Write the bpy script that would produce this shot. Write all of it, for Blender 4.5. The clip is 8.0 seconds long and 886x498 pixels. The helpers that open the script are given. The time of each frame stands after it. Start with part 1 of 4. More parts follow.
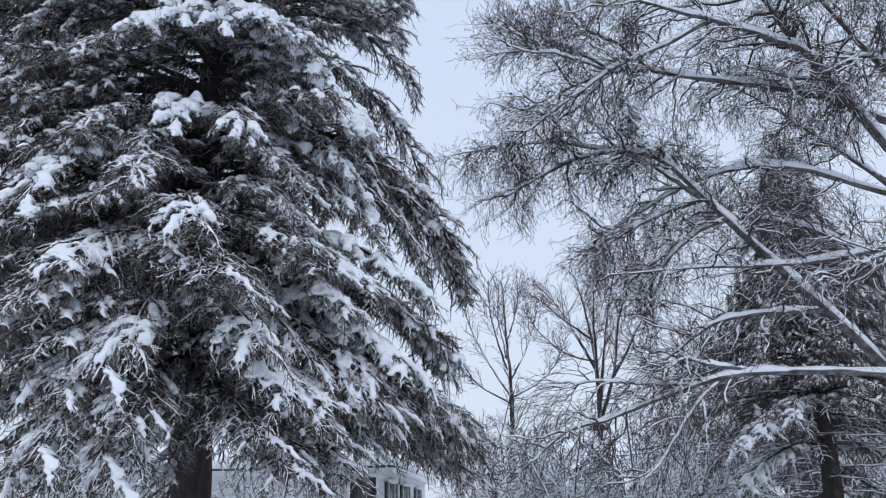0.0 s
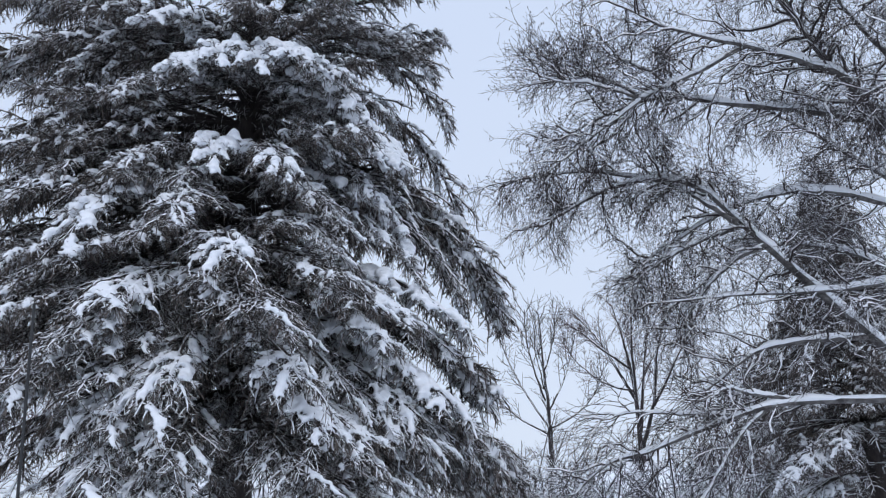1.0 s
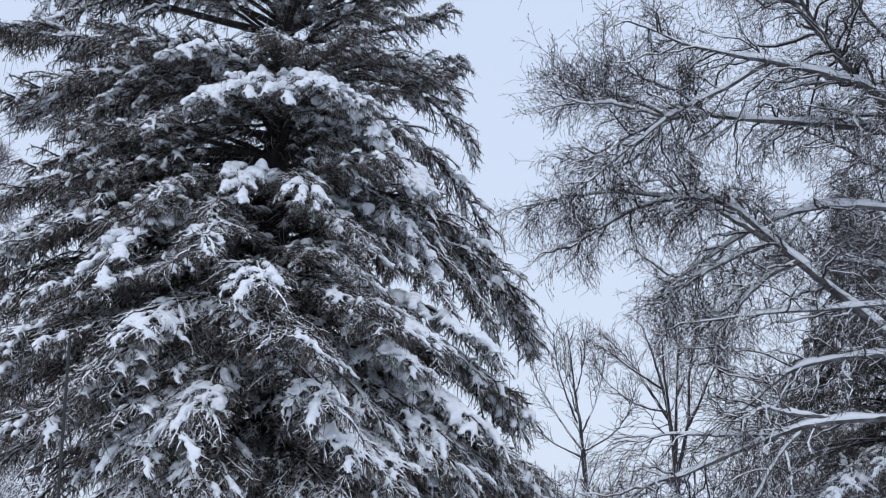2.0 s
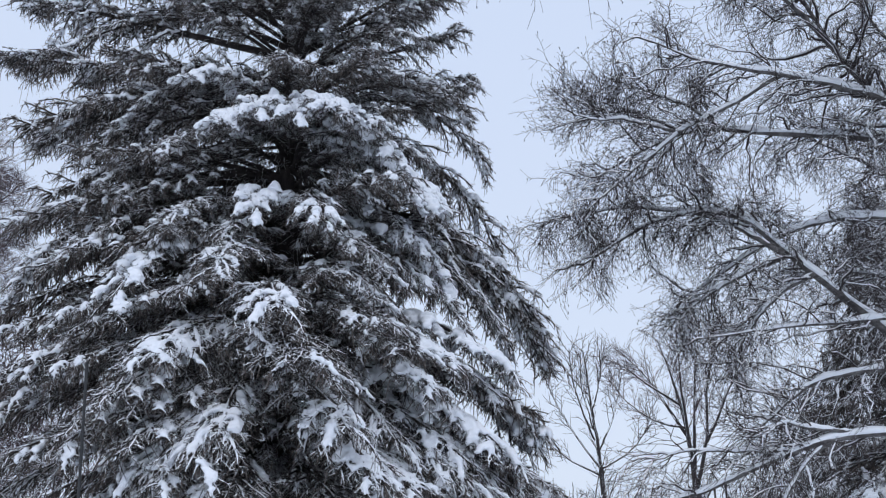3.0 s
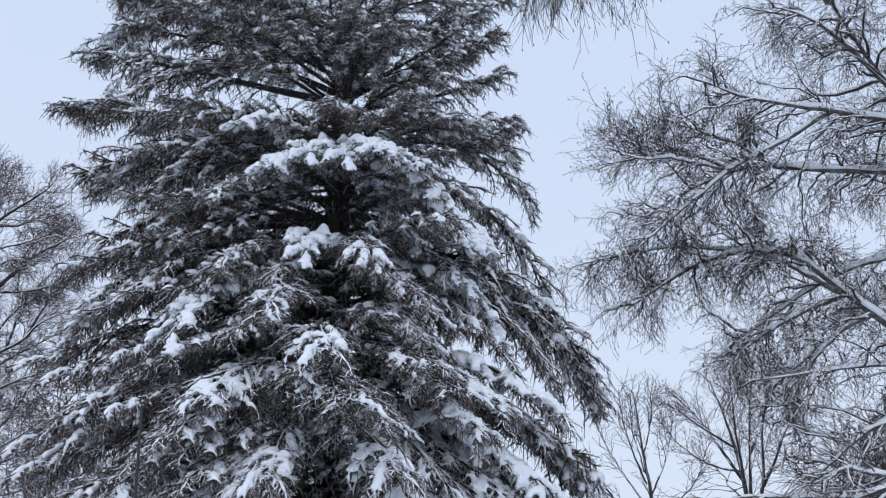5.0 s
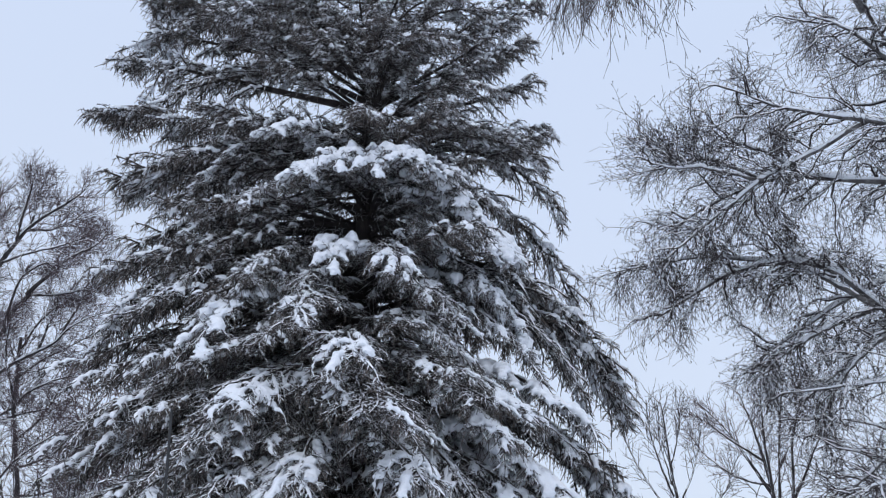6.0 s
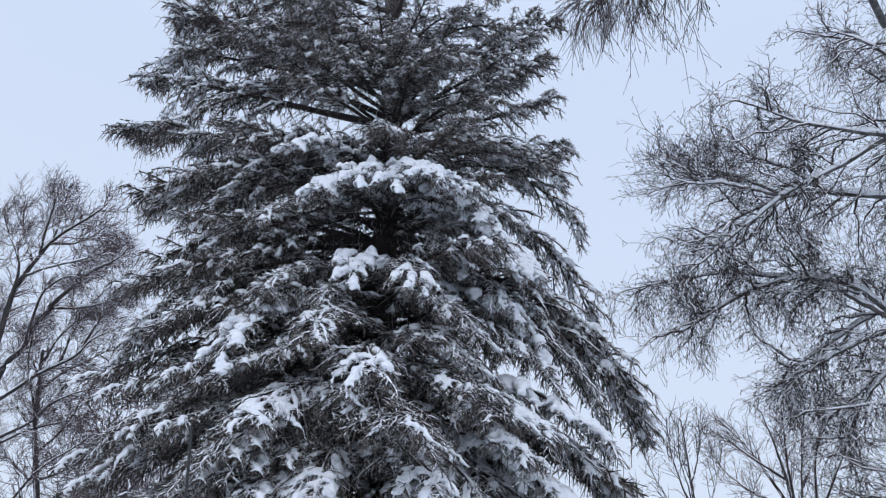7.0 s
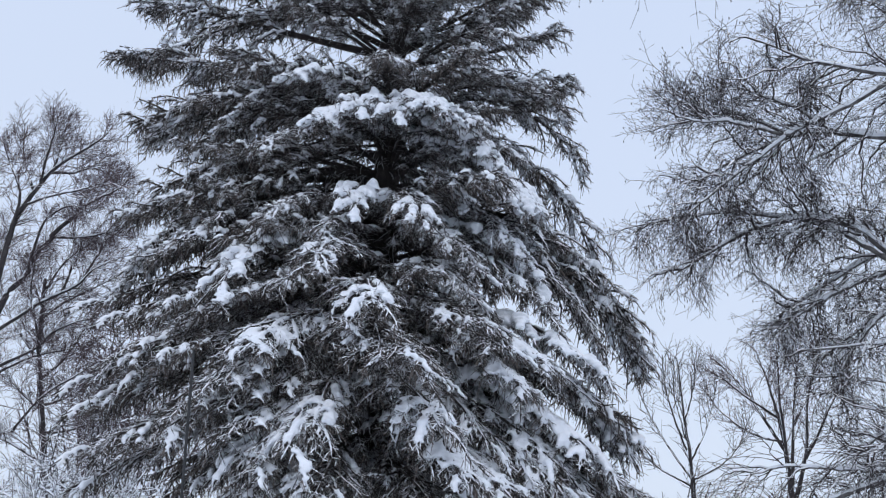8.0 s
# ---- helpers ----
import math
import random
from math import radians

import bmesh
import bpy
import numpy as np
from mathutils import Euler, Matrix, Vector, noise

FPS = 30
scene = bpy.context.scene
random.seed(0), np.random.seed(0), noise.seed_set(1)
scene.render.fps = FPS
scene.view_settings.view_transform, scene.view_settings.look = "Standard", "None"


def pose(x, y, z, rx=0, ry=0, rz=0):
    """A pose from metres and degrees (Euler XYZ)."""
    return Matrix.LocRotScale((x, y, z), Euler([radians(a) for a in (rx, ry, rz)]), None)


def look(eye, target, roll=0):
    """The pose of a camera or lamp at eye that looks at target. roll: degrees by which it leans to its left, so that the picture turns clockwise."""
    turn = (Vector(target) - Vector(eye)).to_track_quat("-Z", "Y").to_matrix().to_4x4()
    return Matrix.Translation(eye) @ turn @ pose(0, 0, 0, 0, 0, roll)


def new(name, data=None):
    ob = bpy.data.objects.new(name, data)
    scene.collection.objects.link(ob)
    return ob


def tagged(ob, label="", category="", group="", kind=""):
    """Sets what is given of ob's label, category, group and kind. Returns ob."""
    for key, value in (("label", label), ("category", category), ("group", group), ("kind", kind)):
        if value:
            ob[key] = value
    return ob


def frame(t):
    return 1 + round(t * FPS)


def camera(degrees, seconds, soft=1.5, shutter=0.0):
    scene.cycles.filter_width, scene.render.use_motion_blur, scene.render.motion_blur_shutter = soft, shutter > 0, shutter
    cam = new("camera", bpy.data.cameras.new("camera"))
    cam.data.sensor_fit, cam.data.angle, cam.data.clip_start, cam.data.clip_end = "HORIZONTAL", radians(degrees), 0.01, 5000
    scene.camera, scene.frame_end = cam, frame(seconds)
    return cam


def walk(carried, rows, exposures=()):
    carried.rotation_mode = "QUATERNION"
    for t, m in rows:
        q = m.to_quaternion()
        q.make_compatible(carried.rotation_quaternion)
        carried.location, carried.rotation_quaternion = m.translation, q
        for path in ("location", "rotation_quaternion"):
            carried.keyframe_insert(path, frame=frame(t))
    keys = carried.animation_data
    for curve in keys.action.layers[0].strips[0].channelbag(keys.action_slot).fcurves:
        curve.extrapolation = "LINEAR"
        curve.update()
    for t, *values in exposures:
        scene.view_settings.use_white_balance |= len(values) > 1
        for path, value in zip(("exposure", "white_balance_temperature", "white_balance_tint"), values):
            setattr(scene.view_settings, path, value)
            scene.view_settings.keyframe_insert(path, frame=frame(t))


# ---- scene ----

# ---------------------------------------------------------------- camera
cam = camera(55.2, 8.0, soft=1.15)
# seconds, x, y, z, yaw, pitch, roll
ROWS = [
    (0, 0.000, 0.000, 1.600, 0.00, 17.00, 1.00),
    (0.5, -0.008, -0.003, 1.608, 1.20, 18.09, 1.20),
    (1, -0.018, -0.005, 1.616, 2.49, 19.09, 1.17),
    (1.5, -0.026, -0.008, 1.622, 3.73, 19.96, 1.41),
    (3, -0.038, -0.014, 1.637, 5.80, 21.98, 2.38),
    (3.5, -0.041, -0.017, 1.641, 6.40, 22.55, 2.37),
    (4, -0.048, -0.020, 1.647, 7.27, 23.33, 2.11),
    (4.5, -0.053, -0.023, 1.654, 7.98, 24.33, 1.99),
    (6, -0.073, -0.030, 1.661, 10.19, 25.28, 0.31),
    (6.5, -0.076, -0.033, 1.667, 10.55, 26.13, -0.04),
    (7, -0.082, -0.035, 1.668, 11.23, 26.26, -0.40),
    (7.5, -0.087, -0.030, 1.657, 11.49, 24.74, -0.88),
    (8, -0.085, -0.021, 1.637, 10.89, 22.01, -1.33),
]
walk(cam, [(t, pose(x, y, z, 90 + pitch, roll, yaw)) for t, x, y, z, yaw, pitch, roll in ROWS])

# ---------------------------------------------------------------- overcast winter light
world = bpy.data.worlds.new("overcast_sky")
world.use_nodes = True
scene.world = world
wn, wl = world.node_tree.nodes, world.node_tree.links
wn.clear()
sky = wn.new("ShaderNodeTexSky")
sky.sky_type, sky.sun_disc = "NISHITA", False
sky.sun_elevation, sky.sun_rotation = radians(58), radians(198)
sky.air_density, sky.dust_density, sky.ozone_density = 1.0, 4.0, 1.0
clear = wn.new("ShaderNodeBackground")
clear.inputs["Strength"].default_value = 0.012
wl.new(sky.outputs["Color"], clear.inputs["Color"])
coord = wn.new("ShaderNodeTexCoord")
sep = wn.new("ShaderNodeSeparateXYZ")
wl.new(coord.outputs["Generated"], sep.inputs[0])
cloud = wn.new("ShaderNodeTexNoise")
cloud.inputs["Scale"].default_value, cloud.inputs["Detail"].default_value = 1.6, 3
wl.new(coord.outputs["Generated"], cloud.inputs["Vector"])
lift = wn.new("ShaderNodeMath")
lift.operation = "MULTIPLY_ADD"
wl.new(cloud.outputs["Fac"], lift.inputs[0])
lift.inputs[1].default_value = 0.22
wl.new(sep.outputs["Z"], lift.inputs[2])
ramp = wn.new("ShaderNodeValToRGB")
ramp.color_ramp.elements[0].position, ramp.color_ramp.elements[0].color = 0.05, (0.715, 0.80, 0.945, 1)
ramp.color_ramp.elements[1].position, ramp.color_ramp.elements[1].color = 0.95, (0.625, 0.735, 0.96, 1)
wl.new(lift.outputs[0], ramp.inputs["Fac"])
veil = wn.new("ShaderNodeBackground")
# an overcast sky grows brighter towards the zenith
zenith = wn.new("ShaderNodeMapRange")
zenith.interpolation_type = "SMOOTHSTEP"
for key, value in (("From Min", 0.60), ("From Max", 1.0), ("To Min", 0.95), ("To Max", 1.45)):
    zenith.inputs[key].default_value = value
wl.new(sep.outputs["Z"], zenith.inputs["Value"])
wl.new(zenith.outputs["Result"], veil.inputs["Strength"])
wl.new(ramp.outputs["Color"], veil.inputs["Color"])
both = wn.new("ShaderNodeAddShader")
wl.new(clear.outputs[0], both.inputs[0])
wl.new(veil.outputs[0], both.inputs[1])
wout = wn.new("ShaderNodeOutputWorld")
wl.new(both.outputs[0], wout.inputs["Surface"])

sun = new("sun", bpy.data.lights.new("sun", "SUN"))
sun.data.energy, sun.data.angle, sun.data.color = 0.5, radians(40), (1.0, 0.97, 0.93)
sun.matrix_world = look((6, -8, 34), (0, 10, 3))

# ---------------------------------------------------------------- materials


def material(name, colours, rough=0.8, scale=6.0, bump=0.0, bump_scale=40.0, stretch=(1, 1, 1), metal=0.0, per_piece=0.0, sub=0.0):
    """Colours blended by two scales of noise, with fine relief."""
    m = bpy.data.materials.new(name)
    m.use_nodes = True
    n, l = m.node_tree.nodes, m.node_tree.links
    b = n["Principled BSDF"]
    b.inputs["Roughness"].default_value, b.inputs["Metallic"].default_value = rough, metal
    tc = n.new("ShaderNodeTexCoord")
    mp = n.new("ShaderNodeMapping")
    mp.inputs["Scale"].default_value = stretch
    l.new(tc.outputs["Object"], mp.inputs["Vector"])
    big, fine = n.new("ShaderNodeTexNoise"), n.new("ShaderNodeTexNoise")
    big.inputs["Scale"].default_value, big.inputs["Detail"].default_value = scale, 3
    fine.inputs["Scale"].default_value, fine.inputs["Detail"].default_value = bump_scale, 4
    for t in (big, fine):
        l.new(mp.outputs[0], t.inputs["Vector"])
    mix = n.new("ShaderNodeMath")
    mix.operation = "MULTIPLY_ADD"
    l.new(fine.outputs["Fac"], mix.inputs[0])
    mix.inputs[1].default_value = 0.45
    l.new(big.outputs["Fac"], mix.inputs[2])
    src = mix.outputs[0]
    if per_piece:
        info = n.new("ShaderNodeNewGeometry")
        add = n.new("ShaderNodeMath")
        add.operation = "MULTIPLY_ADD"
        l.new(info.outputs["Random Per Island"], add.inputs[0])
        add.inputs[1].default_value = per_piece
        l.new(src, add.inputs[2])
        src = add.outputs[0]
    r = n.new("ShaderNodeValToRGB")
    lo, hi = 0.45, 1.0 + per_piece * 0.7
    while len(r.color_ramp.elements) < len(colours):
        r.color_ramp.elements.new(0.5)
    for i, c in enumerate(colours):
        r.color_ramp.elements[i].position = min(1.0, (lo + (hi - lo) * i / max(1, len(colours) - 1)))
        r.color_ramp.elements[i].color = (*c, 1)
    l.new(src, r.inputs["Fac"])
    l.new(r.outputs["Color"], b.inputs["Base Color"])
    if bump:
        bp = n.new("ShaderNodeBump")
        bp.inputs["Strength"].default_value, bp.inputs["Distance"].default_value = bump, 0.02
        l.new(fine.outputs["Fac"], bp.inputs["Height"])
        l.new(bp.outputs["Normal"], b.inputs["Normal"])
    if sub:
        b.inputs["Subsurface Weight"].default_value = sub
        b.inputs["Subsurface Radius"].default_value = (0.03, 0.04, 0.05)
    return m


SNOW = material("snow", [(0.74, 0.77, 0.82), (0.82, 0.84, 0.87), (0.87, 0.88, 0.90)], 0.75, 5.0, 0.35, 60.0)
NEEDLE = material("spruce_needles", [(0.002, 0.0017, 0.0016), (0.006, 0.0050, 0.0046), (0.015, 0.0125, 0.0112), (0.038, 0.031, 0.027), (0.13, 0.106, 0.093)], 0.65, 3.0, per_piece=0.6)
SPRUCE_BARK = material("spruce_bark", [(0.016, 0.013, 0.012), (0.035, 0.028, 0.026), (0.07, 0.058, 0.052)], 0.95, 9.0, 0.9, 34.0, (1, 1, 0.35))
TWIG = material("dark_twig_bark", [(0.020, 0.016, 0.018), (0.040, 0.031, 0.032), (0.075, 0.058, 0.055)], 0.85, 7.0, 0.3, 50.0)
RED_TWIG = material("reddish_twig_bark", [(0.050, 0.036, 0.040), (0.098, 0.070, 0.076), (0.155, 0.118, 0.120)], 0.85, 7.0, 0.3, 50.0)
BIRCH_BARK = material("birch_bark", [(0.018, 0.015, 0.015), (0.045, 0.040, 0.039), (0.10, 0.093, 0.090), (0.15, 0.142, 0.138), (0.28, 0.27, 0.26)], 0.75, 9.0, 0.5, 40.0, (1, 1, 1.6))
GREY_BARK = material("grey_bark", [(0.018, 0.015, 0.016), (0.040, 0.034, 0.034), (0.075, 0.066, 0.063)], 0.9, 6.0, 0.7, 30.0, (1, 1, 0.4))
SIDING = material("white_siding", [(0.74, 0.75, 0.76), (0.84, 0.84, 0.84)], 0.6, 2.0, 0.1, 20.0)
TRIM = material("white_trim", [(0.70, 0.71, 0.72), (0.80, 0.80, 0.80)], 0.5, 3.0)
SHUTTER = material("black_shutter_paint", [(0.010, 0.011, 0.013), (0.022, 0.023, 0.026)], 0.5, 4.0)
GLASS = material("window_glass", [(0.02, 0.024, 0.03), (0.03, 0.035, 0.04)], 0.05, 2.0)
BLACK = material("black_metal", [(0.008, 0.008, 0.009), (0.02, 0.02, 0.021)], 0.5, 8.0)
ROOFING = material("dark_shingle", [(0.05, 0.05, 0.055), (0.09, 0.09, 0.095)], 0.9, 5.0, 0.4)

# ---------------------------------------------------------------- mesh tools
UP = np.array([0.0, 0.0, 1.0])


def unit(a):
    return a / np.maximum(np.linalg.norm(a, axis=-1, keepdims=True), 1e-9)


class Shape:
    """Collects vertices and faces of one mesh."""

    def __init__(self):
        self.v, self.q, self.t, self.n = [], [], [], 0

    def add(self, v, quads=None, tris=None):
        v = v.reshape(-1, 3)
        if quads is not None:
            self.q.append(quads.reshape(-1, 4) + self.n)
        if tris is not None:
            self.t.append(tris.reshape(-1, 3) + self.n)
        self.v.append(v)
        self.n += len(v)

    def mesh(self, name, mat, smooth=True):
        me = bpy.data.meshes.new(name)
        v = np.concatenate(self.v) if self.v else np.zeros((0, 3))
        q = np.concatenate(self.q) if self.q else np.zeros((0, 4), int)
        t = np.concatenate(self.t) if self.t else np.zeros((0, 3), int)
        me.vertices.add(len(v))
        me.vertices.foreach_set("co", v.astype(np.float32).ravel())
        loops = np.concatenate([q.ravel(), t.ravel()]).astype(np.int32)
        me.loops.add(len(loops))
        me.loops.foreach_set("vertex_index", loops)
        starts = np.concatenate([np.arange(len(q)) * 4, len(q) * 4 + np.arange(len(t)) * 3]).astype(np.int32)
        me.polygons.add(len(starts))
        me.polygons.foreach_set("loop_start", starts)
        me.update(calc_edges=True)
        if smooth:
            me.polygons.foreach_set("use_smooth", np.ones(len(starts), bool))
        me.materials.append(mat)
        return me


def rings(sh, v, shut=True):
    """v: tubes, points, sides, 3. Quads between neighbouring rings."""
    m, k, s, _ = v.shape
    i = np.arange(m * k * s).reshape(m, k, s)
    a, b = i[:, :-1], i[:, 1:]
    quads = np.stack([a, np.roll(a, -1, 2), np.roll(b, -1, 2), b], -1)
    quads = quads if shut else quads[:, :, :-1]
    sh.add(v, quads=quads)


def tangents(p):
    return unit(np.gradient(p, axis=1))


def tubes(sh, p, r, sides=5):
    """Round branches along p (tubes, points, 3) with radii r."""
    t = tangents(p)
    ref = np.where(np.abs(t[..., 2:3]) > 0.9, np.array([1.0, 0, 0]), UP)
    u = unit(np.cross(t, ref))
    w = np.cross(t, u)
    a = np.arange(sides) / sides * 2 * math.pi
    v = p[:, :, None] + r[:, :, None, None] * (np.cos(a)[:, None] * u[:, :, None] + np.sin(a)[:, None] * w[:, :, None])
    rings(sh, v)


DOME = np.array([(-1.0, 0.0), (-0.72, 0.66), (0.0, 1.0), (0.72, 0.66), (1.0, 0.0), (0.0, -0.18)])
ROOF = np.array([(-1.0, -0.1), (0.0, 1.0), (1.0, -0.1)])


def ridges(sh, p, wide, high, rng, lump=0.3, section=DOME):
    """Snow lying along branches: rounded ridges, uneven, thinning out at both ends."""
    if not len(p):
        return
    t = tangents(p)
    side = unit(np.cross(t, UP) + 1e-4)
    m, k = p.shape[:2]
    e = np.sin(np.linspace(0.06, math.pi - 0.06, k)) ** 0.5 if k > 2 else np.array([1.0, 0.6])
    nz = 1 + lump * rng.standard_normal((m, k))
    w = np.maximum(wide * e * nz, 0.001)[..., None, None]
    h = np.maximum(high * e * nz, 0.001)[..., None, None]
    v = p[:, :, None] + w * section[:, 0][:, None] * side[:, :, None] + h * section[:, 1][:, None] * UP
    v = v + rng.standard_normal(v.shape) * 0.10 * h * 0.6
    rings(sh, v, section is not ROOF)


BALL_U, BALL_V = 7, 4


def lumps(sh, at, wide, high, rng, rough=0.16):
    """Rounded snow lumps at the given places."""
    m = len(at)
    if not m:
        return
    a = np.arange(BALL_U) / BALL_U * 2 * math.pi
    b = np.linspace(-math.pi / 2 + 0.05, math.pi / 2 - 0.05, BALL_V)
    ball = np.stack([np.cos(b)[:, None] * np.cos(a), np.cos(b)[:, None] * np.sin(a), np.repeat(np.sin(b)[:, None], BALL_U, 1)], -1)
    v = np.repeat(ball[None], m, 0) * (1 + rough * rng.standard_normal((m, BALL_V, BALL_U, 1)))
    v[..., 2] = np.where(v[..., 2] < 0, v[..., 2] * 0.45, v[..., 2])
    stretch = 1 + 0.3 * rng.standard_normal((m, 1, 1, 1))
    v = v * np.stack([wide, wide, high], -1)[:, None, None]
    v[..., 0:1] *= np.clip(stretch, 0.6, 1.7)
    rings(sh, v + at[:, None, None])


def finer(p, k):
    """The same branches with k points each."""
    x = np.linspace(0, p.shape[1] - 1, k)
    i = np.minimum(x.astype(int), p.shape[1] - 2)
    f = (x - i)[None, :, None]
    return p[:, i] * (1 - f) + p[:, i + 1] * f


def waves(x, y, seed, scale):
    """A smooth random field, about -1 to 1."""
    rng = np.random.default_rng(seed)
    out = np.zeros_like(x)
    for i in range(9):
        a, k = rng.uniform(0, 6.28), scale * rng.uniform(0.6, 2.4)
        out = out + np.sin(k * (x * math.cos(a) + y * math.sin(a)) + rng.uniform(0, 6.28)) / (0.7 + k / scale)
    return out / 3.0


def needles(sh, p, n, length, width, rng):
    """Single needles standing off twigs p."""
    m, k, _ = p.shape
    t = tangents(p)
    u = rng.random((m, n)) * (k - 1)
    i = np.minimum(u.astype(int), k - 2)
    f = (u - i)[..., None]
    row = np.arange(m)[:, None]
    base = p[row, i] * (1 - f) + p[row, i + 1] * f
    tt = t[row, i]
    rad = unit(np.cross(tt, rng.standard_normal((m, n, 3))))
    d = unit(tt * 0.75 + rad * 0.8 + UP * 0.1)
    s = unit(np.cross(d, rng.standard_normal((m, n, 3))))
    ln = length * (0.7 + 0.6 * rng.random((m, n, 1)))
    v = np.stack([base + s * width, base - s * width, base + d * ln], 2)
    sh.add(v, tris=np.arange(m * n * 3).reshape(-1, 3))


def grow(p, n, lo, hi, length, angle, pull, k, rng, shrink=0.6, flat=0.0, wiggle=0.06, jitter=0.35):
    """n side branches on each of the branches p. pull: how the tips bend (world direction); flat: 1 keeps them beside, not above."""
    m, kk, _ = p.shape
    u = lo + (hi - lo) * (np.arange(n)[None] + rng.random((m, n))) / n
    x = u * (kk - 1)
    i = np.minimum(x.astype(int), kk - 2)
    f = (x - i)[..., None]
    row = np.arange(m)[:, None]
    base = p[row, i] * (1 - f) + p[row, i + 1] * f
    t = tangents(p)[row, i]
    side = unit(np.cross(t, UP) + 1e-4) * np.where((np.arange(n) % 2) == 0, 1, -1)[None, :, None]
    free = unit(np.cross(t, rng.standard_normal((m, n, 3))))
    perp = unit(side * flat + free * (1 - flat))
    a = np.radians(angle * (1 + jitter * (rng.random((m, n, 1)) * 2 - 1)))
    d = t * np.cos(a) + perp * np.sin(a)
    ln = np.asarray(length) * (1 - shrink * u) * (1 + jitter * (rng.random((m, n)) * 2 - 1))
    s = np.linspace(0, 1, k)[None, None, :, None]
    ln = ln[..., None, None]
    q = base[:, :, None] + ln * (d[:, :, None] * s + np.asarray(pull) * s ** 2)
    wob = rng.standard_normal((m, n, k, 3)).cumsum(2)
    q = q + wob * (wiggle * ln / math.sqrt(k)) * s
    return q.reshape(m * n, k, 3), ln.reshape(m * n)


def spline(points, k):
    """A smooth line with k points through a few given ones."""
    p = np.array(points, float)
    x = np.linspace(0, len(p) - 1, k)
    i = np.minimum(x.astype(int), len(p) - 2)
    f = (x - i)[:, None]
    e = np.vstack([2 * p[0] - p[1], p, 2 * p[-1] - p[-2]])
    a, b, c, d = e[i], e[i + 1], e[i + 2], e[i + 3]
    return 0.5 * (2 * b + (c - a) * f + (2 * a - 5 * b + 4 * c - d) * f ** 2 + (3 * b - a - 3 * c + d) * f ** 3)


def part(name, data, parent, label="", kind=""):
    ob = new(name, data)
    ob.parent = parent
    return tagged(ob, label=label, kind=kind)


def thing(name, at, label, category, group=""):
    ob = new(name)
    ob.empty_display_size = 0.3
    ob.location = at
    return tagged(ob, label, category, group)


def taper(m, k, base, tip):
    return np.broadcast_to(np.linspace(0, 1, k)[None] ** 0.8, (m, k)) * (tip - base) + base


# ---------------------------------------------------------------- ground
def ground():
    n = 96
    rad = np.concatenate([[0.0], np.geomspace(1.0, 2500.0, 48)])
    a = np.arange(n) / n * 2 * math.pi
    v = np.stack([rad[:, None] * np.cos(a), rad[:, None] * np.sin(a), np.zeros((len(rad), n))], -1)
    for i in range(v.shape[0]):
        for j in range(n):
            x, y = v[i, j, :2]
            v[i, j, 2] = 0.10 * noise.noise((x * 0.22, y * 0.22, 0)) * min(1, 60 / (1 + rad[i]))
    sh = Shape()
    rings(sh, v[None])
    tagged(new("ground", sh.mesh("ground", SNOW)), "uneven ground under deep fresh snow", "ground", kind="structure")


ground()


# ---------------------------------------------------------------- spruces
def snow_pad(at, r, seed, rng, voxel):
    """Snow lumps fused into lobed, rounded pads, open between the fingers."""
    raw = Shape()
    lumps(raw, at + UP * (0.38 * r)[:, None], r * 1.10, r * 0.90, rng, 0.08)
    ob = bpy.data.objects.new("pad", raw.mesh("pad", SNOW))
    scene.collection.objects.link(ob)
    fuse = ob.modifiers.new("fuse", "REMESH")
    fuse.mode, fuse.voxel_size, fuse.use_smooth_shade = "VOXEL", voxel, True
    ease = ob.modifiers.new("ease", "SMOOTH")
    ease.iterations, ease.factor = 2, 0.5
    me = bpy.data.meshes.new_from_object(ob.evaluated_get(bpy.context.evaluated_depsgraph_get()))
    v = np.empty(len(me.vertices) * 3, np.float32)
    me.vertices.foreach_get("co", v)
    q = np.array([f.vertices[:] for f in me.polygons if len(f.vertices) == 4], int).reshape(-1, 4)
    bpy.data.objects.remove(ob)
    bpy.data.meshes.remove(me)
    v = v.reshape(-1, 3).astype(float)
    v = v + 0.007 * np.stack([waves(v[:, 1], v[:, 2], seed + 8, 60.0), waves(v[:, 2], v[:, 0], seed + 9, 60.0), waves(v[:, 0], v[:, 1], seed + 11, 60.0)], -1)
    n = unit(np.cross(v[q[:, 2]] - v[q[:, 0]], v[q[:, 3]] - v[q[:, 1]]))
    q = q[n[:, 2] > -0.9]
    used, q = np.unique(q, return_inverse=True)
    return v[used], q.reshape(-1, 4)


def blades(sh, p, width, rng):
    """The finest twigs, one narrow strip each, turned at random."""
    t = unit(p[:, -1] - p[:, 0])
    sd = unit(np.cross(t, rng.standard_normal(t.shape)))[:, None]
    w = np.array([1.0, 0.5])[None, :, None] * width
    v = np.stack([p - sd * w, p + sd * w], 2).reshape(len(p), 4, 3)
    sh.add(v, quads=np.arange(len(p))[:, None] * 4 + np.array([0, 1, 3, 2]))


